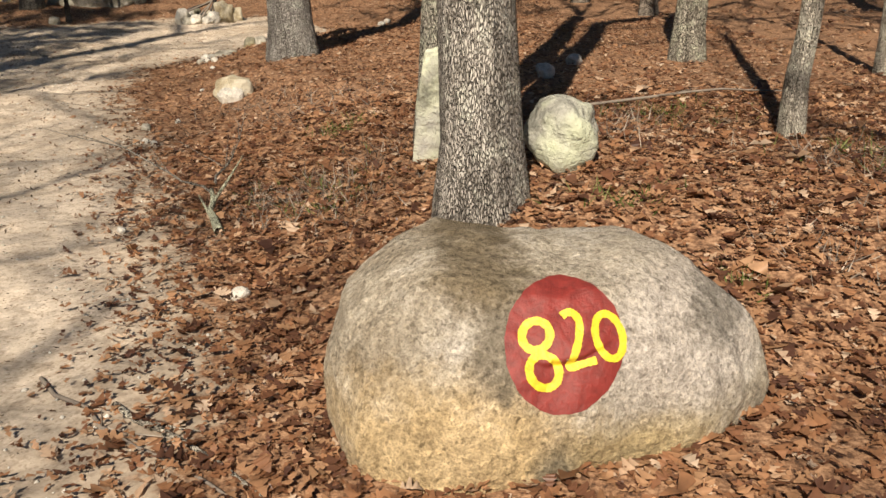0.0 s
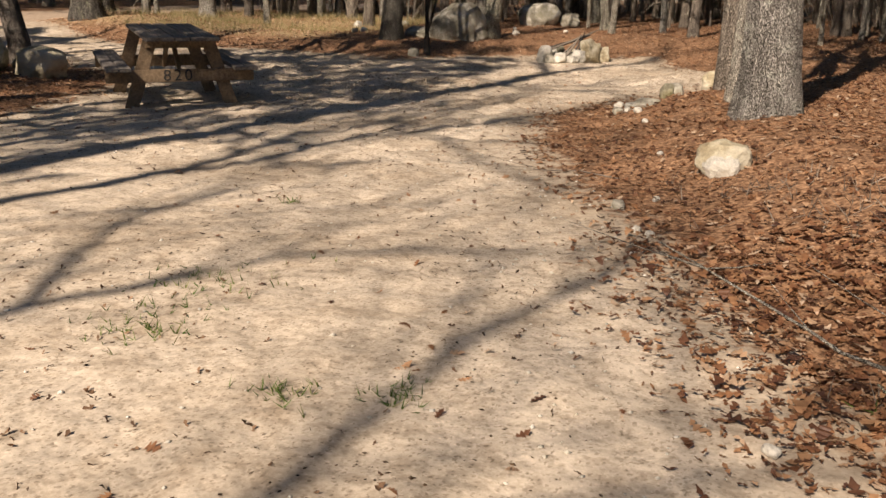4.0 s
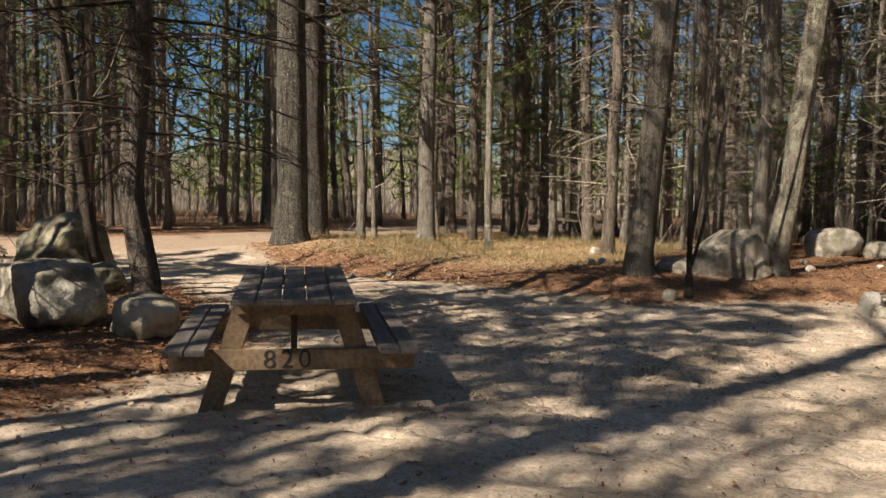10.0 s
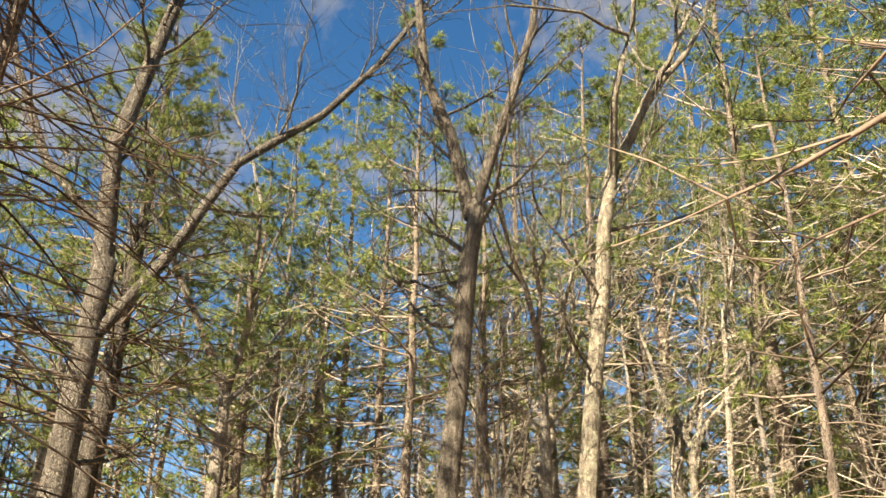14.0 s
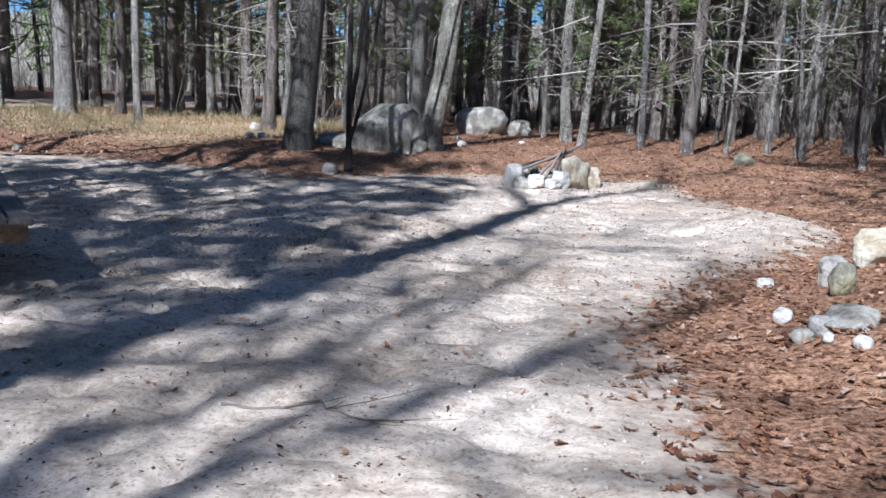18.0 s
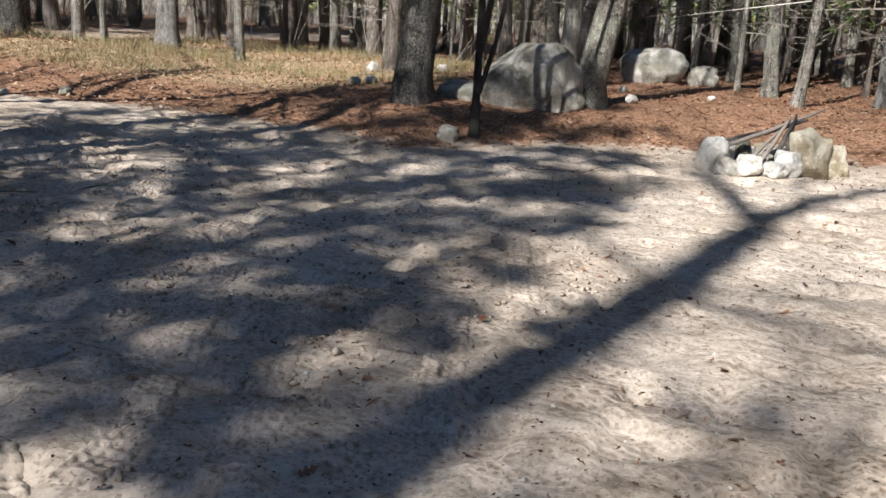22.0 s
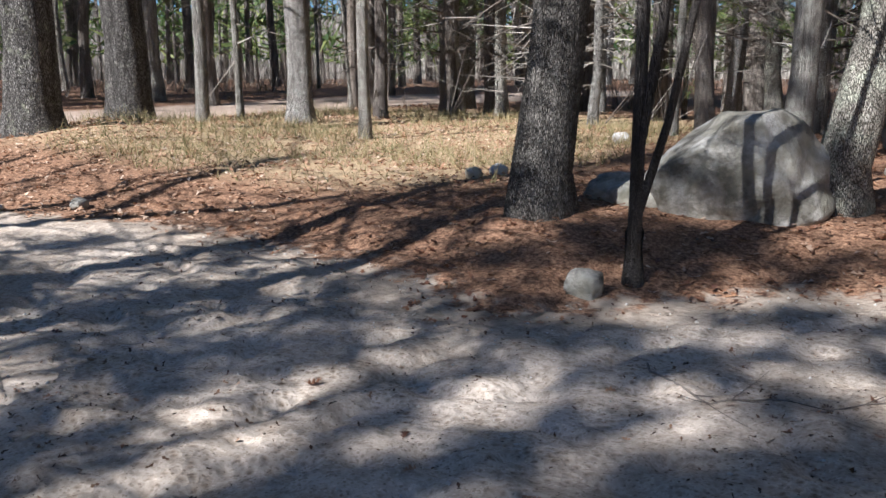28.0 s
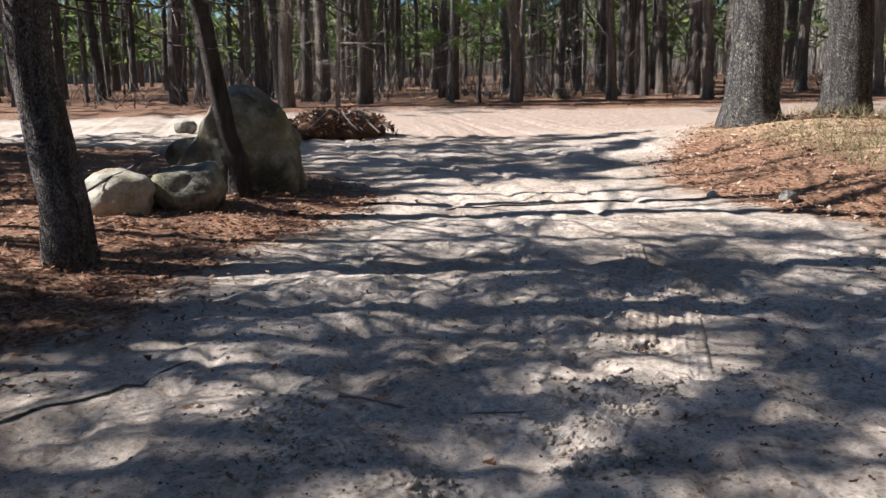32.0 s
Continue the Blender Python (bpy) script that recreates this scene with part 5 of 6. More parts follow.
def build_table():
    ob = tagged(new("picnic_table"), "weathered wooden picnic table stencilled 820 on its crossboard", "picnic table")

    def put(name, dims, at, rx=0, ry=0, rz=0, mat=M_PLANK_X, label="", parent=None):
        p = part(name, plank(*dims), mat, parent or ob, label, False)
        p.matrix_basis = pose(*at, rx, ry, rz)
        return p
    L, TOP, SEAT = 1.86, 0.70, 0.40
    for i in range(5):                                    # x runs along the table, -x is the numbered end
        put("top_plank", (L, 0.140, 0.038), (0, (i - 2) * 0.149, TOP))
    for s in (-1, 1):
        for j in range(2):
            put("seat_plank", (L, 0.118, 0.038), (0, s * (0.572 + 0.124 * j), SEAT))
        x = s * 0.70
        put("crossboard", (0.038, 1.50, 0.13), (x, 0, SEAT - 0.085), mat=M_BOARD, label="brown board across the legs")
        put("top_cleat", (0.038, 0.70, 0.085), (x + s * 0.0, 0, TOP - 0.062), mat=M_BOARD)
        for e in (-1, 1):
            put("leg", (0.04, 0.135, 0.76), (x + s * -0.041, e * 0.41, 0.30), rx=e * 18, mat=M_BOARD, label="splayed leg")
        put("diagonal_brace", (0.62, 0.04, 0.085), (x - s * 0.31, 0, 0.47), ry=s * 38, mat=M_BOARD)
    txt = bpy.data.curves.new("stencil", "FONT")
    txt.body, txt.size, txt.align_x, txt.align_y, txt.space_character = "820", 0.165, "CENTER", "CENTER", 1.3
    tmp = new("stencil_source", txt)
    me = bpy.data.meshes.new_from_object(tmp.evaluated_get(bpy.context.evaluated_depsgraph_get()))
    bpy.data.objects.remove(tmp)
    me.materials.append(M_STENCIL)
    st = new("stencilled_number", me)
    st.parent = ob
    tagged(st, "dark stencilled number 820")
    st.matrix_basis = pose(-0.7225, 0.04, SEAT - 0.085, 90, 0, -90)
    ob.matrix_basis = pose(-7.735, 10.30, 0.02, 0, -2.4, 133)
    return ob


build_table()

# ---- fire ring ----
_rng = np.random.default_rng(21)
FX, FY = -4.6, 17.5


def ring_at(u, v):
    return FX + 0.85 * (0.93 * u - 0.36 * v), FY + 0.85 * (0.36 * u + 0.93 * v)


for _i, (_u, _v, _w, _h, _m, _t) in enumerate(((-0.52, 0.0, 0.26, 0.40, M_PALE, "tall pale slab"), (-0.42, -0.24, 0.20, 0.22, M_GRANITE, "grey stone"), (-0.24, -0.32, 0.25, 0.21, M_PALE, "white stone"),
                                               (-0.03, -0.36, 0.22, 0.16, M_PALE, "small white stone"), (0.13, -0.28, 0.23, 0.27, M_PALE, "white stone"), (0.37, -0.14, 0.36, 0.52, M_YELLOW, "tall pointed yellowish stone"),
                                               (0.63, -0.06, 0.34, 0.38, M_YELLOW, "rounded yellowish stone"), (0.52, 0.3, 0.30, 0.30, M_PALE, "pale stone"), (0.22, 0.44, 0.30, 0.27, M_YELLOW, "yellowish stone"),
                                               (-0.08, 0.46, 0.28, 0.28, M_PALE, "pale stone"), (-0.33, 0.36, 0.26, 0.31, M_PALE, "pale stone"), (-0.16, 0.30, 0.20, 0.36, M_DARK_STONE, "brownish stone"),
                                               (-0.12, -0.12, 0.22, 0.2, M_GRANITE, "grey stone"), (0.02, 0.12, 0.24, 0.2, M_GRANITE, "sooty grey stone"))):
    _o = make_stone("fire_ring_stone", 230 + _i, (_w * 1.12, _w, _h), _m, _t + " of the sandy fire ring", "stone", "stones of the fire ring", sub=4, block=0.4, facets=6, rough=0.22)
    lay(_o, *ring_at(_u, _v), _h * 0.34, _i * 47)
for _i, (_a, _b, _c, _r) in enumerate((((-0.48, -0.10, 0.22), (0.0, 0.0, 0.33), (0.62, 0.16, 0.55), 0.02), ((-0.40, 0.05, 0.24), (0.05, 0.05, 0.36), (0.42, 0.05, 0.46), 0.024), ((-0.5, 0.0, 0.20), (-0.1, 0.08, 0.30), (0.3, 0.2, 0.42), 0.016),
                                       ((-0.12, -0.24, 0.10), (0.05, -0.1, 0.28), (0.24, 0.05, 0.47), 0.02), ((0.02, -0.26, 0.08), (0.14, -0.1, 0.28), (0.29, 0.04, 0.49), 0.022), ((0.12, -0.25, 0.08), (0.2, -0.1, 0.28), (0.30, 0.08, 0.50), 0.02),
                                       ((-0.2, -0.2, 0.12), (0.0, -0.05, 0.28), (0.2, 0.1, 0.40), 0.015))):
    _g = Geo()
    _p = []
    for _s in np.linspace(0, 1, 7):
        _q = np.array(_a) * (1 - _s) ** 2 + 2 * np.array(_b) * _s * (1 - _s) + np.array(_c) * _s ** 2
        _x, _y = ring_at(_q[0], _q[1])
        _p.append((_x + _rng.normal() * 0.006, _y + _rng.normal() * 0.006, _q[2] + 0.04 + _rng.normal() * 0.006))
    _g.tube(_p, [_r * k for k in (1.0, 1.05, 0.95, 0.95, 0.85, 0.7, 0.4)], 7)
    tagged(new("burnt_stick", mesh_of("burnt_stick", _g.v, _g.f, M_CHAR if _i % 3 else M_TWIG)), "charred stick leaning on the fire ring stones" if _i % 3 else "grey dry stick lying across the fire ring", "stick", "sticks on the fire ring")

# ---- fallen leaves and grass ----


def leaf_shape(detail):
    """One lobed oak leaf, a metre long, in the xy plane: points and triangles."""
    if detail:
        s = [0.0, 0.14, 0.20, 0.26, 0.35, 0.43, 0.50, 0.60, 0.68, 0.76, 1.0]
        w = [0.012, 0.02, 0.20, 0.17, 0.05, 0.28, 0.24, 0.055, 0.22, 0.13, 0.02]
        lead = [0, 0, 0.05, 0.05, 0, 0.08, 0.09, 0, 0.09, 0.05, 0]
    else:
        s, w, lead = [0.0, 0.25, 0.42, 0.66, 1.0], [0.02, 0.24, 0.06, 0.24, 0.0], [0, 0.12, 0, 0.14, 0]
    left = [(a + d, b) for a, b, d in zip(s, w, lead)]
    right = [(a + d, -b) for a, b, d in zip(s, w, lead)]
    n = len(s)
    tri = []
    for i in range(n - 1):
        tri += [(i, i + 1, n + i + 1), (i, n + i + 1, n + i)]
    return np.array(left + right), np.array(tri)


def strew(name, xy, size, detail, lift, seed, label, flat=0.17, mat=None, rise=0.0):
    rng = np.random.default_rng(seed)
    t, tri = leaf_shape(detail)
    n = len(xy)
    sc = size * rng.uniform(0.6, 1.25, (n, 1))
    x, y = t[None, :, 0] * sc - sc * 0.5, t[None, :, 1] * sc * rng.uniform(0.6, 1.15, (n, 1))
    y = y + (x / sc) ** 2 * sc * rng.uniform(-0.5, 0.5, (n, 1))
    z = np.abs(y) * rng.uniform(-0.6, 1.1, (n, 1)) + (x / sc) ** 2 * sc * rng.uniform(-0.8, 0.9, (n, 1))
    a, b, c = rng.uniform(0, 2 * np.pi, (n, 1)), rng.normal(size=(n, 1)) * flat, rng.normal(size=(n, 1)) * flat
    y, z = y * np.cos(b) - z * np.sin(b), y * np.sin(b) + z * np.cos(b)
    x, z = x * np.cos(c) + z * np.sin(c), -x * np.sin(c) + z * np.cos(c)
    x, y = x * np.cos(a) - y * np.sin(a), x * np.sin(a) + y * np.cos(a)
    gz = land(xy[:, 0], xy[:, 1], True)[:, None] + rng.uniform(0.2, 1, (n, 1)) * lift + rise
    v = np.stack([x + xy[:, :1], y + xy[:, 1:], z + gz], -1).reshape(-1, 3)
    k = t.shape[0]
    f = (tri[None] + (np.arange(n) * k)[:, None, None]).reshape(-1, 3)
    return tagged(new(name, array_mesh(name, v, f, mat or M_LEAF)), label, "leaves", kind="stuff")


def leafy_points(rng, box, count, lo=-0.15, hi=99):
    x, y = rng.uniform(box[0], box[1], count), rng.uniform(box[2], box[3], count)
    d = sand_distance(x, y)
    keep = (d + rng.normal(size=count) * 0.14 > lo) & (d < hi)
    return np.stack([x[keep], y[keep]], -1)


_rng = np.random.default_rng(31)
_pts = leafy_points(_rng, (-2.4, 3.2, 0.8, 6.2), 16000)
strew("leaf_litter", _pts, 0.080, True, 0.022, 1, "fallen brown oak leaves round the painted boulder")
strew("leaf_litter", leafy_points(_rng, (-2.6, 3.2, 0.8, 6.0), 18000, -0.4), 0.040, False, 0.026, 6, "broken bits of brown leaf round the boulder")
strew("leaf_litter", leafy_points(_rng, (-4.0, 3.5, 6.2, 13.0), 18000), 0.060, True, 0.014, 2, "fallen orange-brown oak leaves on the bank")
strew("leaf_litter", leafy_points(_rng, (-10.5, 2.0, 13.0, 26.0), 24000), 0.065, False, 0.025, 3, "fallen russet leaves under the trees")
strew("leaf_litter", leafy_points(_rng, (-15.0, -8.3, 7.0, 14.5), 13000), 0.065, False, 0.025, 4, "fallen brown leaves round the boulders")
strew("leaf_litter", leafy_points(_rng, (-22.0, -10.5, 16.8, 27.0), 16000), 0.085, False, 0.035, 5, "pale fallen leaves in the dry grass", mat=M_LEAF_PALE)


_p = leafy_points(_rng, (-26, 8, -8, 32), 22000, 0.2)
_p = _p[~((_p[:, 0] > -22) & (_p[:, 0] < 3.2) & (_p[:, 1] > 6.2) & (_p[:, 1] < 26) & ((_p[:, 0] > -10) | (_p[:, 1] > 14)))]
strew("leaf_litter", _p, 0.12, False, 0.03, 7, "brown leaves strewn through the woods")


def build_grass():
    rng = np.random.default_rng(33)
    n = 9000
    x, y = rng.uniform(-19, -9, n), rng.uniform(18.6, 28, n)
    clump = hash_noise(x * 0.9, y * 0.9, 7)
    k = (sand_distance(x, y) > 0.9) & (clump + rng.normal(size=n) * 0.15 > 0.45)
    x, y = x[k], y[k]
    P = np.stack([x, y, land(x, y, True)], -1)
    W = np.stack([rng.normal(size=len(x)) * 0.35, rng.normal(size=len(x)) * 0.35, np.ones(len(x))], -1)
    v, t = needle_tufts(rng, P, W * 1.6, 3, 0.26, 0.004)
    tagged(new("dry_grass", array_mesh("dry_grass", v, t, M_GRASS)), "straw-coloured and green grass tufts under the trees", "grass", kind="stuff")


build_grass()


# ---- marks and litter on the sand ----


def track(points, half, seed, label):
    """The print of one tyre: a strip of pressed sand with rows of knob dents, broken where it has worn away."""
    pts = np.array(points, float)
    leg = np.hypot(*np.diff(pts, axis=0).T)
    run = np.concatenate([[0], np.cumsum(leg)])
    s, v = np.meshgrid(np.arange(0, run[-1], 0.0105), np.linspace(-1, 1, 23), indexing="ij")
    cx, cy = np.interp(s, run, pts[:, 0]), np.interp(s, run, pts[:, 1])
    ex, ey = np.interp(s + 0.15, run, pts[:, 0]) - np.interp(s - 0.15, run, pts[:, 0]), np.interp(s + 0.15, run, pts[:, 1]) - np.interp(s - 0.15, run, pts[:, 1])
    ln = np.hypot(ex, ey) + 1e-9
    x, y = cx - ey / ln * v * half, cy + ex / ln * v * half
    rows = np.cos(2 * np.pi * (s / 0.046 + 0.55 * np.abs(v) + 0.5 * np.round(v * 2.2) + 0.25 * seed))
    cols = np.cos(2 * np.pi * v * 2.2)
    dent = smooth01((rows - 0.2) / 0.5) * smooth01((cols + 0.7) / 0.5)
    worn = hash_noise(x * 3.1, y * 3.1, 5 + seed) * 0.6 + hash_noise(x * 9, y * 9, 6 + seed) * 0.4
    rim = np.minimum(1, (1 - np.abs(v)) / 0.14) * np.minimum(1, np.minimum(s, run[-1] - s) / 0.12)
    high = 0.011 * (1 - dent) + 0.004 * (hash_noise(x * 40, y * 40, seed) - 0.5)
    z = land(x, y, True) - 0.012 + (0.011 + high) * smooth01(rim) - 0.022 * smooth01((0.42 - worn) / 0.16) - 0.05 * (sand_distance(x, y) > -0.15)
    i = np.arange(x.size).reshape(x.shape)
    quads = np.stack([i[:-1, :-1], i[:-1, 1:], i[1:, 1:], i[1:, :-1]], -1).reshape(-1, 4)
    tagged(new("tyre_track", array_mesh("tyre_track", np.stack([x, y, z], -1).reshape(-1, 3), quads, M_SAND, True)), label, "tyre track", kind="stuff")


track([(-11.1, 15.42), (-10.3, 15.12), (-9.5, 14.78), (-8.86, 14.47)], 0.085, 1, "knobbly tyre print pressed into the sand")
track([(-10.4, 15.40), (-9.7, 15.10), (-9.0, 14.78), (-8.45, 14.52)], 0.085, 2, "knobbly tyre print pressed into the sand")
track([(-8.5, 14.26), (-8.1, 13.98), (-7.8, 13.76)], 0.08, 3, "broken tyre print in soft sand")
track([(-8.55, 13.1), (-8.25, 13.22), (-7.95, 13.32)], 0.09, 4, "broken tyre print in soft sand")
track([(-6.3, 12.9), (-6.1, 12.25), (-5.9, 11.77), (-5.6, 11.0)], 0.08, 5, "knobbly tyre print pressed into the sand")
track([(-7.4, 11.25), (-6.8, 11.05), (-6.2, 10.9), (-5.7, 10.5)], 0.08, 7, "broken tyre print in soft sand")
track([(-7.3, 13.3), (-6.8, 12.6), (-6.5, 12.0)], 0.08, 8, "broken tyre print in soft sand")
track([(-6.75, 12.75), (-6.45, 11.9), (-6.3, 11.3)], 0.08, 9, "broken tyre print in soft sand")
track([(-5.6, 12.6), (-5.4, 12.0), (-5.2, 11.4)], 0.08, 10, "broken tyre print in soft sand")
track([(-7.9, 12.9), (-7.4, 12.3), (-7.1, 11.8)], 0.08, 11, "broken tyre print in soft sand")
track([(-6.55, 12.35), (-6.2, 11.6), (-5.98, 11.2), (-5.9, 10.8)], 0.08, 6, "broken tyre print in soft sand")


for _i, _p in enumerate(([(-2.38, 1.6), (-2.26, 2.2), (-2.2, 2.6), (-2.16, 3.0)],
                         [(-7.3, 12.5), (-7.1, 13.1), (-7.2, 13.8), (-7.5, 14.6)], [(-5.8, 14.1), (-5.58, 13.45), (-5.35, 12.8)], [(-5.75, 9.9), (-5.58, 10.4), (-5.62, 11.0), (-5.75, 11.7)])):
    track(_p, 0.085, 20 + _i, "worn knobbly tyre print in the sand")


def build_clods():
    """Ragged crumbs of dug-up sand thrown out beside the broken prints."""
    rng = np.random.default_rng(58)
    unit = np.array([(1, 0, 0), (0, 1, 0), (-1, 0, 0), (0, -1, 0), (0, 0, 1), (0, 0, -1)], float)
    tri = np.array([(0, 1, 4), (1, 2, 4), (2, 3, 4), (3, 0, 4), (1, 0, 5), (2, 1, 5), (3, 2, 5), (0, 3, 5)])
    for (ax, ay), (bx, by), wide, n in (((-8.6, 14.3), (-7.8, 13.7), 0.16, 900), ((-8.7, 13.0), (-7.9, 13.4), 0.17, 900), ((-10.0, 15.0), (-8.6, 14.4), 0.22, 700), ((-6.3, 12.9), (-5.7, 11.2), 0.2, 900),
                                        ((-7.3, 13.3), (-6.4, 11.6), 0.22, 900), ((-7.4, 11.3), (-5.8, 10.6), 0.2, 700), ((-5.8, 14.1), (-5.3, 12.8), 0.2, 600)):
        f = rng.uniform(0, 1, n)
        x, y = ax + (bx - ax) * f + rng.normal(size=n) * wide, ay + (by - ay) * f + rng.normal(size=n) * wide
        keep = (hash_noise(x * 5, y * 5, 71) > 0.42) & (sand_distance(x, y) < -0.2)
        x, y = x[keep], y[keep]
        size = 0.005 + 0.014 * rng.uniform(0, 1, len(x)) ** 2.5
        v = unit[None] * rng.uniform(0.6, 1.4, (len(x), 6, 1)) * size[:, None, None] + rng.normal(size=(len(x), 6, 3)) * 0.25 * size[:, None, None]
        v[:, :, 2] *= 0.75
        v += np.stack([x, y, land(x, y, True) + size * 0.25], -1)[:, None]
        t = (tri[None] + 6 * np.arange(len(x))[:, None, None]).reshape(-1, 3)
        tagged(new("sand_clods", array_mesh("sand_clods", v.reshape(-1, 3), t, M_SAND)), "small clods of dug-up pale sand", "sand", kind="stuff")


build_clods()


def build_grit():
    """Small stones, bark crumbs and bits of leaf on the sand."""
    rng = np.random.default_rng(41)
    for name, n, lo, hi, mat, label, cat in (("pebbles", 9000, 0.004, 0.016, M_PALE, "small pale pebbles in the sand", "pebbles"),
                                             ("crumbs", 45000, 0.0025, 0.009, M_CRUMB, "dark crumbs of bark and twig on the sand", "litter")):
        x, y = rng.uniform(-10.5, -0.5, n), rng.uniform(0.8, 18.2, n)
        k = sand_distance(x, y) < 0.05
        if name == "pebbles":
            k &= (rng.uniform(size=n) < 0.25 + 0.75 * (sand_distance(x, y) > -0.9))
        else:
            k &= hash_noise(x * 2.3, y * 2.3, 14) + 0.5 * hash_noise(x * 7, y * 7, 15) + rng.normal(size=n) * 0.15 > 0.84
        x, y = x[k], y[k]
        m = len(x)
        octa = np.array([(1, 0, 0), (-1, 0, 0), (0, 1, 0), (0, -1, 0), (0, 0, 0.7), (0, 0, -0.7)], float)
        s = rng.uniform(lo, hi, (m, 1, 1)) * (rng.uniform(0.5, 1.0, (m, 1, 3)) if name == "pebbles" else np.stack([rng.uniform(0.6, 1.6, (m, 1)), rng.uniform(0.3, 0.9, (m, 1)), rng.uniform(0.15, 0.4, (m, 1))], -1))
        v = octa[None] * s
        a = rng.uniform(0, 6.28, (m, 1))
        vx, vy = v[..., 0] * np.cos(a) - v[..., 1] * np.sin(a), v[..., 0] * np.sin(a) + v[..., 1] * np.cos(a)
        v = np.stack([vx + x[:, None], vy + y[:, None], v[..., 2] + land(x, y, True)[:, None] + lo * 0.6], -1).reshape(-1, 3)
        f = np.array([(0, 2, 4), (2, 1, 4), (1, 3, 4), (3, 0, 4), (2, 0, 5), (1, 2, 5), (3, 1, 5), (0, 3, 5)])
        f = (f[None] + (np.arange(m) * 6)[:, None, None]).reshape(-1, 3)
        tagged(new(name, array_mesh(name, v, f, mat)), label, cat, kind="stuff")
    x, y = rng.uniform(-10.5, -0.8, 13000), rng.uniform(1.2, 18.2, 13000)
    k = (sand_distance(x, y) < -0.05) & (hash_noise(x * 1.7, y * 1.7, 21) + rng.normal(size=13000) * 0.2 > 0.45)
    strew("leaf_bits", np.stack([x[k], y[k]], -1), 0.030, False, 0.006, 43, "dark scraps of leaf and bark on the sand", 0.55, M_SCRAP)
    x, y = rng.uniform(-10, -1, 2200), rng.uniform(1.5, 18.2, 2200)
    k = (sand_distance(x, y) < -0.1) & (rng.uniform(size=2200) < 0.2 + 0.6 * (hash_noise(x * 1.3, y * 1.3, 6) > 0.6))
    strew("stray_leaves", np.stack([x[k], y[k]], -1), 0.06, True, 0.008, 42, "stray brown leaves scattered on the sand", 0.2)


build_grit()


def lay_stick(points, r, mat, label, seed, twigs=2, name="stick"):
    """A fallen stick along points on the ground, with a few side twigs."""
    rng = np.random.default_rng(seed)
    dense = []
    for a, b in zip(points, points[1:]):
        for t in (0, 0.33, 0.66):
            dense.append(np.array(a, float) * (1 - t) + np.array(b, float) * t)
    dense.append(np.array(points[-1], float))
    ring = [Vector((p[0] + rng.normal() * 0.01, p[1] + rng.normal() * 0.01, ground_at(p[0], p[1]) + (p[2] if len(p) > 2 else 0) + r * 0.7)) for p in dense]
    g = Geo()
    g.tube(ring, [r * (1 - 0.6 * i / (len(ring) - 1)) for i in range(len(ring))], 6)
    for _ in range(twigs):
        i = int(rng.integers(1, len(ring) - 1))
        w = (ring[i + 1] - ring[i]).normalized() if i + 1 < len(ring) else Vector((1, 0, 0))
        w = w + Vector((rng.normal() * 0.7, rng.normal() * 0.7, abs(rng.normal()) * 0.12))
        g.tube([ring[i], ring[i] + w * 0.12, ring[i] + w * 0.25 + Vector((0, 0, 0.01))], [r * 0.45, r * 0.3, r * 0.12], 4)
    tagged(new(name, mesh_of(name, g.v, g.f, mat)), label, "stick")


lay_stick([(-1.0, 2.32), (-0.71, 2.08), (-0.42, 1.8)], 0.011, M_BARK_GREY, "pale dry stick at the edge of the sand", 1)
lay_stick([(-1.31, 2.54), (-0.98, 2.18), (-0.6, 1.9), (-0.4, 1.7)], 0.008, M_TWIG, "thin brown stick on sand and leaves", 2)
lay_stick([(-1.10, 4.0, 0.0), (-1.16, 4.2, 0.03), (-1.2, 4.36, 0.10)], 0.026, M_BARK_PALE, "dead forked branch crusted with lichen", 3, 2)
lay_stick([(-1.18, 4.32, 0.10), (-1.45, 4.5, 0.18), (-1.95, 4.9, 0.30)], 0.007, M_BARK_GREY, "thin dead branch standing out of the leaves", 4, 4)
lay_stick([(-1.19, 4.38, 0.14), (-1.15, 4.6, 0.2), (-1.2, 5.0, 0.3)], 0.007, M_BARK_GREY, "thin dead branch standing out of the leaves", 14, 5)
lay_stick([(-4.9, 8.92), (-4.64, 9.05), (-4.51, 8.97), (-4.32, 8.92)], 0.006, M_TWIG, "thin dark twig on the sand", 5, 6)
lay_stick([(-6.75, 16.42), (-6.5, 16.2), (-6.36, 16.12), (-6.2, 16.3), (-6.0, 16.38), (-5.7, 16.6)], 0.0055, M_TWIG, "thin crooked twig on the sand", 6, 9)
lay_stick([(-8.7, 11.9), (-8.85, 12.02), (-8.96, 12.24), (-9.15, 12.42), (-9.3, 12.6)], 0.008, M_BARK_GREY, "bark-stripped stick at the edge of the sand", 7, 0)
lay_stick([(-8.75, 13.2), (-8.62, 13.39), (-8.47, 13.83)], 0.006, M_TWIG, "thin dark twig on the sand", 8, 1)
lay_stick([(0.9, 5.6, 0.02), (1.6, 5.8, 0.05), (2.3, 5.9, 0.03)], 0.012, M_TWIG, "fallen branch lying in the oak leaves", 9, 2)
lay_stick([(-2.4, 7.5), (-2.7, 7.7), (-3.0, 7.65)], 0.006, M_TWIG, "thin dark twig on the sand", 10, 1)
lay_stick([(-13.2, 12.1, 0.35), (-12.6, 11.8, 0.25), (-11.9, 11.4, 0.1)], 0.016, M_TWIG, "dead branch leaning on the low boulders", 11, 2)

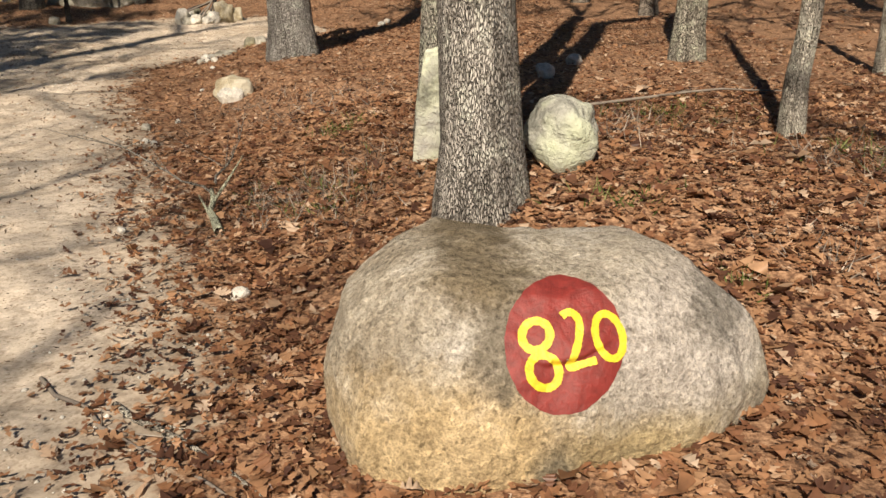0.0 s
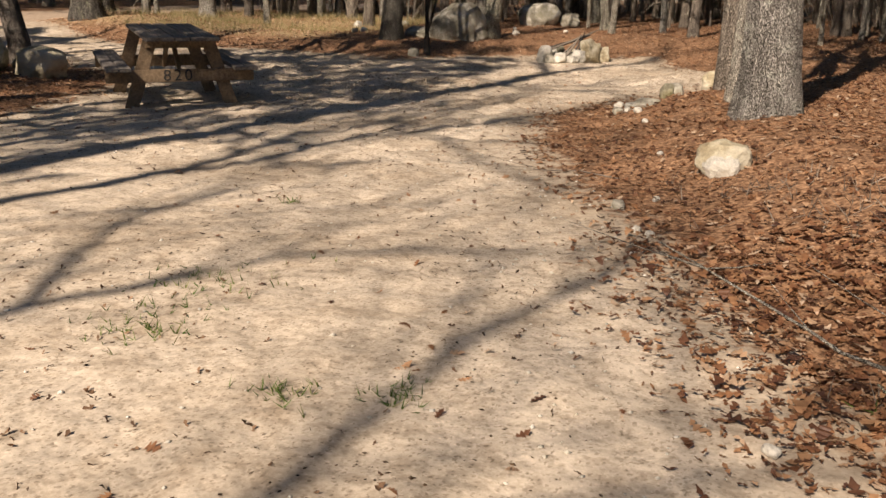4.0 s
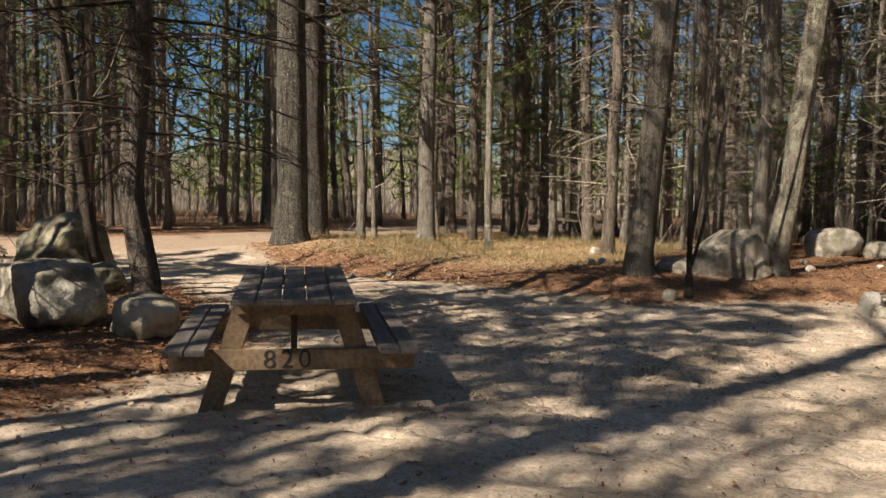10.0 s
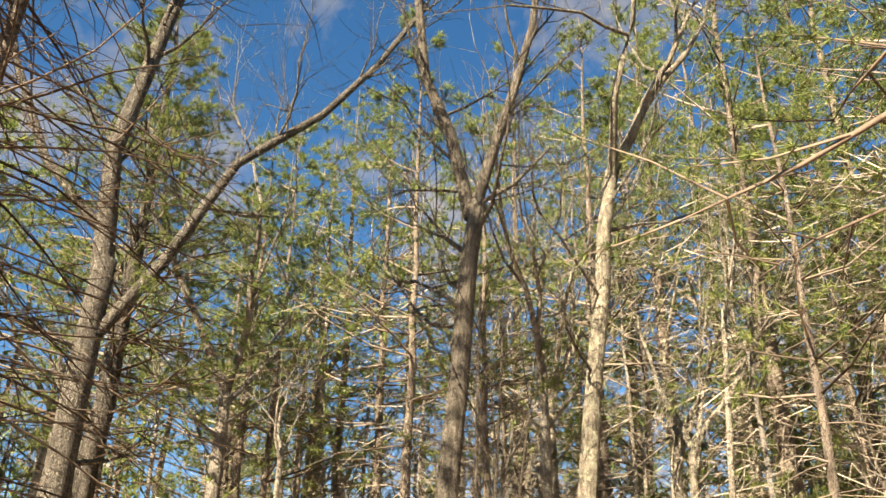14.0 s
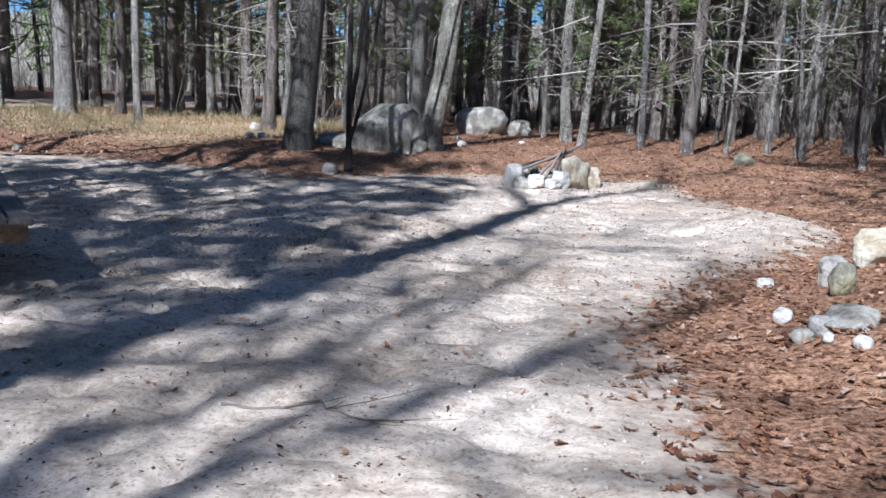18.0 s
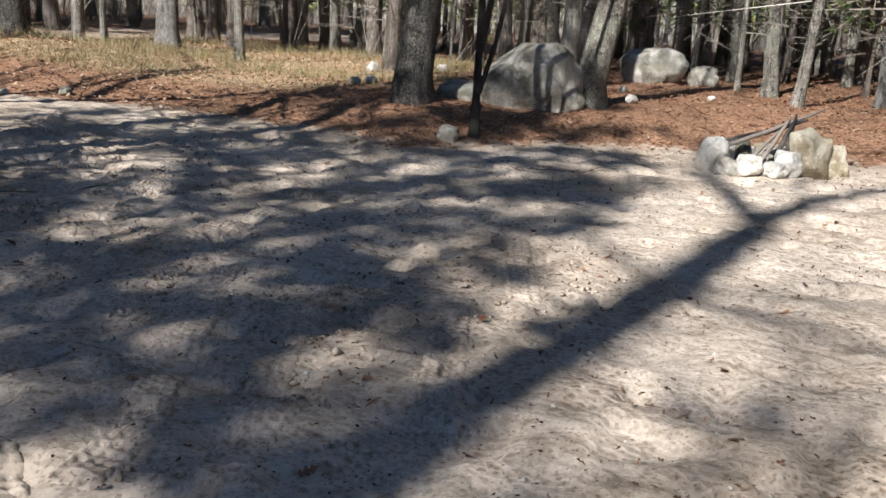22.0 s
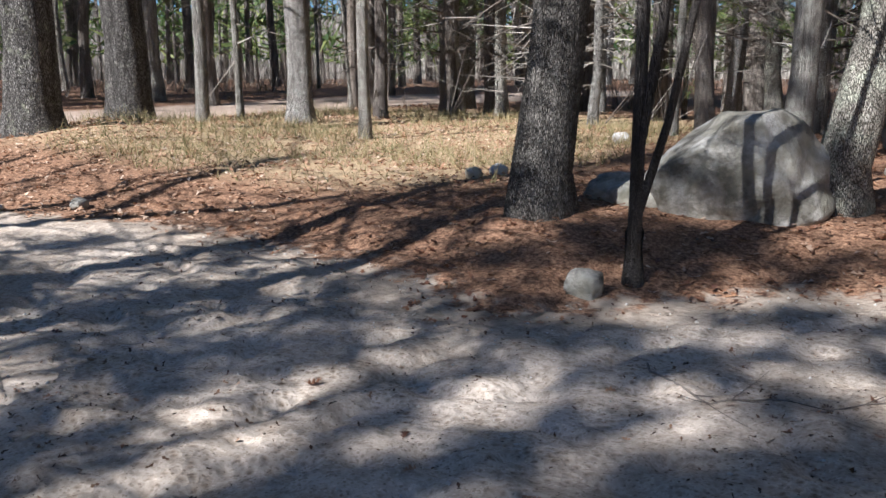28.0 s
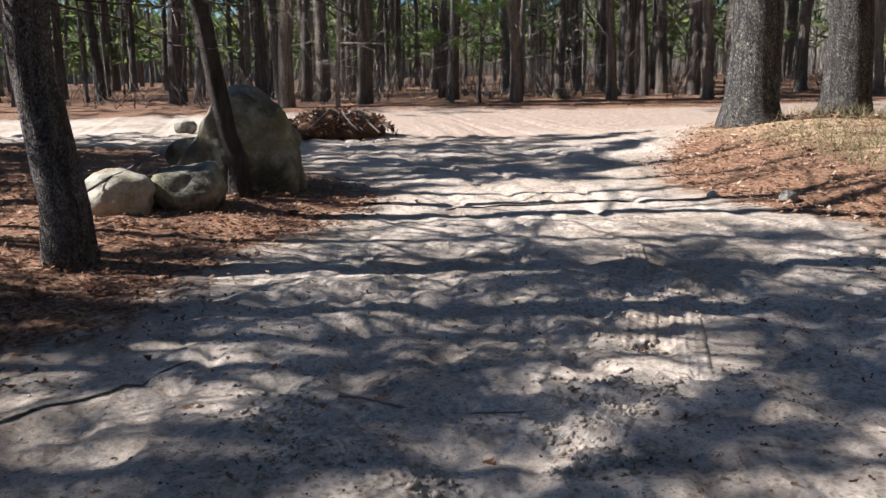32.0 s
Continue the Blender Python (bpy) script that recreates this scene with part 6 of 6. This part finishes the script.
# small stones here and there: x, y, width, material
for _i, (_x, _y, _w, _m) in enumerate(((-9.59, 19.49, 0.17, M_YELLOW), (-9.5, 19.76, 0.18, M_PALE), (-11.23, 23.34, 0.3, M_PALE), (-10.28, 24.25, 0.26, M_PALE), (-6.21, 20.06, 0.17, M_PALE),
                                       (-6.54, 21.3, 0.14, M_PALE), (-5.39, 21.22, 0.12, M_PALE), (-2.81, 10.51, 0.12, M_PALE), (-2.68, 10.3, 0.14, M_PALE), (-2.12, 6.91, 0.05, M_PALE),
                                       (-2.15, 6.21, 0.06, M_PALE), (-2.31, 6.72, 0.09, M_GRANITE), (-2.78, 10.19, 0.11, M_GRANITE), (-2.69, 10.12, 0.07, M_PALE), (-2.58, 10.01, 0.09, M_PALE),
                                       (-2.71, 11.76, 0.11, M_PALE), (-1.02, 14.83, 0.18, M_PALE), (-0.97, 15.52, 0.13, M_PALE), (-0.81, 3.18, 0.08, M_PALE), (0.79, 6.99, 0.2, M_PALE), (1.13, 7.79, 0.16, M_PALE),
                                       (-2.08, 6.17, 0.05, M_PALE), (-2.11, 5.71, 0.045, M_PALE), (-1.56, 4.02, 0.055, M_PALE), (-2.89, 3.08, 0.05, M_PALE), (-12.2, 17.34, 0.16, M_GRANITE), (-12.59, 16.84, 0.11, M_PALE),
                                       (-2.0, 19.2, 0.3, M_DARK_STONE), (-21.5, 11.7, 0.4, M_GRANITE), (-27.4, 20.6, 0.45, M_DARK_STONE), (-27.9, 22.3, 0.4, M_DARK_STONE), (-15.6, 12.2, 0.55, M_DARK_STONE), (-2.45, 9.4, 0.06, M_PALE), (-2.2, 8.0, 0.05, M_PALE))):
    _o = make_stone("small_stone", 300 + _i, (_w, _w * 0.8, _w * 0.75), _m, "small weathered stone lying in leaves or sand", "stone", sub=3, block=0.15)
    lay(_o, _x, _y, _w * 0.22, _i * 61)


def tuft(x, y, n, height, spread, seed, label, name="grass_tuft", mat=None):
    rng = np.random.default_rng(seed)
    px, py = x + rng.normal(size=n) * spread, y + rng.normal(size=n) * spread
    P = np.stack([px, py, land(px, py, True) - 0.005], -1)
    W = np.stack([rng.normal(size=n) * 0.5, rng.normal(size=n) * 0.5, np.ones(n)], -1)
    v, t = needle_tufts(rng, P, W * (0.6 if mat else 1.5), 3, height, 0.003)
    tagged(new(name, array_mesh(name, v, t, mat or M_GREEN)), label, "undergrowth" if mat else "grass", kind="stuff")


for _i, (_x, _y, _n, _h, _s) in enumerate(((-3.64, 4.24, 60, 0.05, 0.10), (-2.91, 3.94, 40, 0.05, 0.06), (-2.58, 4.03, 40, 0.05, 0.05), (-3.65, 4.76, 70, 0.05, 0.16), (-4.1, 6.2, 14, 0.07, 0.03),
                                           (-0.81, 4.53, 60, 0.07, 0.2), (-0.55, 4.2, 60, 0.07, 0.18), (-0.68, 5.57, 40, 0.10, 0.10), (0.68, 3.5, 40, 0.08, 0.10), (1.04, 2.9, 30, 0.07, 0.06), (2.1, 4.0, 90, 0.10, 0.22), (1.3, 5.2, 60, 0.10, 0.2))):
    tuft(_x, _y, _n, _h, _s, 500 + _i, "sparse green grass blades growing on sand" if _x < -2 else "low green and grey undergrowth among leaves")

for _i, (_x, _y, _n, _h, _s) in enumerate(((-0.85, 4.45, 150, 0.12, 0.24), (-0.55, 4.2, 120, 0.11, 0.2), (-0.3, 4.75, 90, 0.10, 0.2), (0.9, 4.9, 90, 0.16, 0.3), (2.0, 3.9, 120, 0.14, 0.25), (-1.6, 7.0, 60, 0.12, 0.2), (1.4, 3.1, 60, 0.10, 0.14), (-0.9, 6.3, 90, 0.14, 0.3))):
    tuft(_x, _y, _n, _h, _s, 540 + _i, "wiry leafless grey undergrowth among the leaves", "undergrowth", M_TWIG)

# leafy brush heap beside the track
lay(make_stone("brush_heap", 401, (1.5, 1.0, 0.6), M_HEAP, "heap of brown leaves and brush beside the track", "brush heap", rough=0.3, block=0.0, facets=1), -19.9, 14.2, 0.08, 100)
_rng = np.random.default_rng(55)
_a, _r = _rng.uniform(0, 6.28, 900), np.sqrt(_rng.uniform(0, 1, 900))
strew("leaf_litter", np.stack([-19.9 + 0.65 * _r * np.cos(_a), 14.2 + 0.95 * _r * np.sin(_a)], -1), 0.11, False, 0.10, 56, "brown leaves lying over the brush heap", 0.5, rise=(0.36 * np.clip(1 - _r ** 2, 0, 1) ** 0.6)[:, None])

for _i in range(14):
    _w = _rng.uniform(0, 6.28)
    _c, _s = math.cos(_w), math.sin(_w)
    _u, _v = _rng.uniform(-0.5, 0.5), _rng.uniform(-0.35, 0.35)
    lay_stick([(-19.9 + _u - _c * 0.6, 14.2 + _v - _s * 0.5, 0.12), (-19.9 + _u, 14.2 + _v, 0.42), (-19.9 + _u + _c * 0.6, 14.2 + _v + _s * 0.5, 0.18)], 0.018, M_TWIG, "dead branch thrown on the brush heap", 600 + _i, 2)
lay_stick([(-13.22, 13.8), (-12.95, 14.3), (-12.79, 14.77), (-12.72, 15.3), (-12.75, 15.79), (-12.6, 16.4), (-12.49, 16.95)], 0.010, M_CHAR, "long dark root running across the sandy track", 620, 0, "root")
# a young pine across the track, its sunlight put into the needle colour
stand(make_pine(56, 3.3, 0.035, 0.8, 1.3, 2, "young pine with bright green boughs, sunlight put into the colour", spread=0.45, bushy=1.3, needle=M_NEEDLE_SUNLIT), -26.7, 18.3)
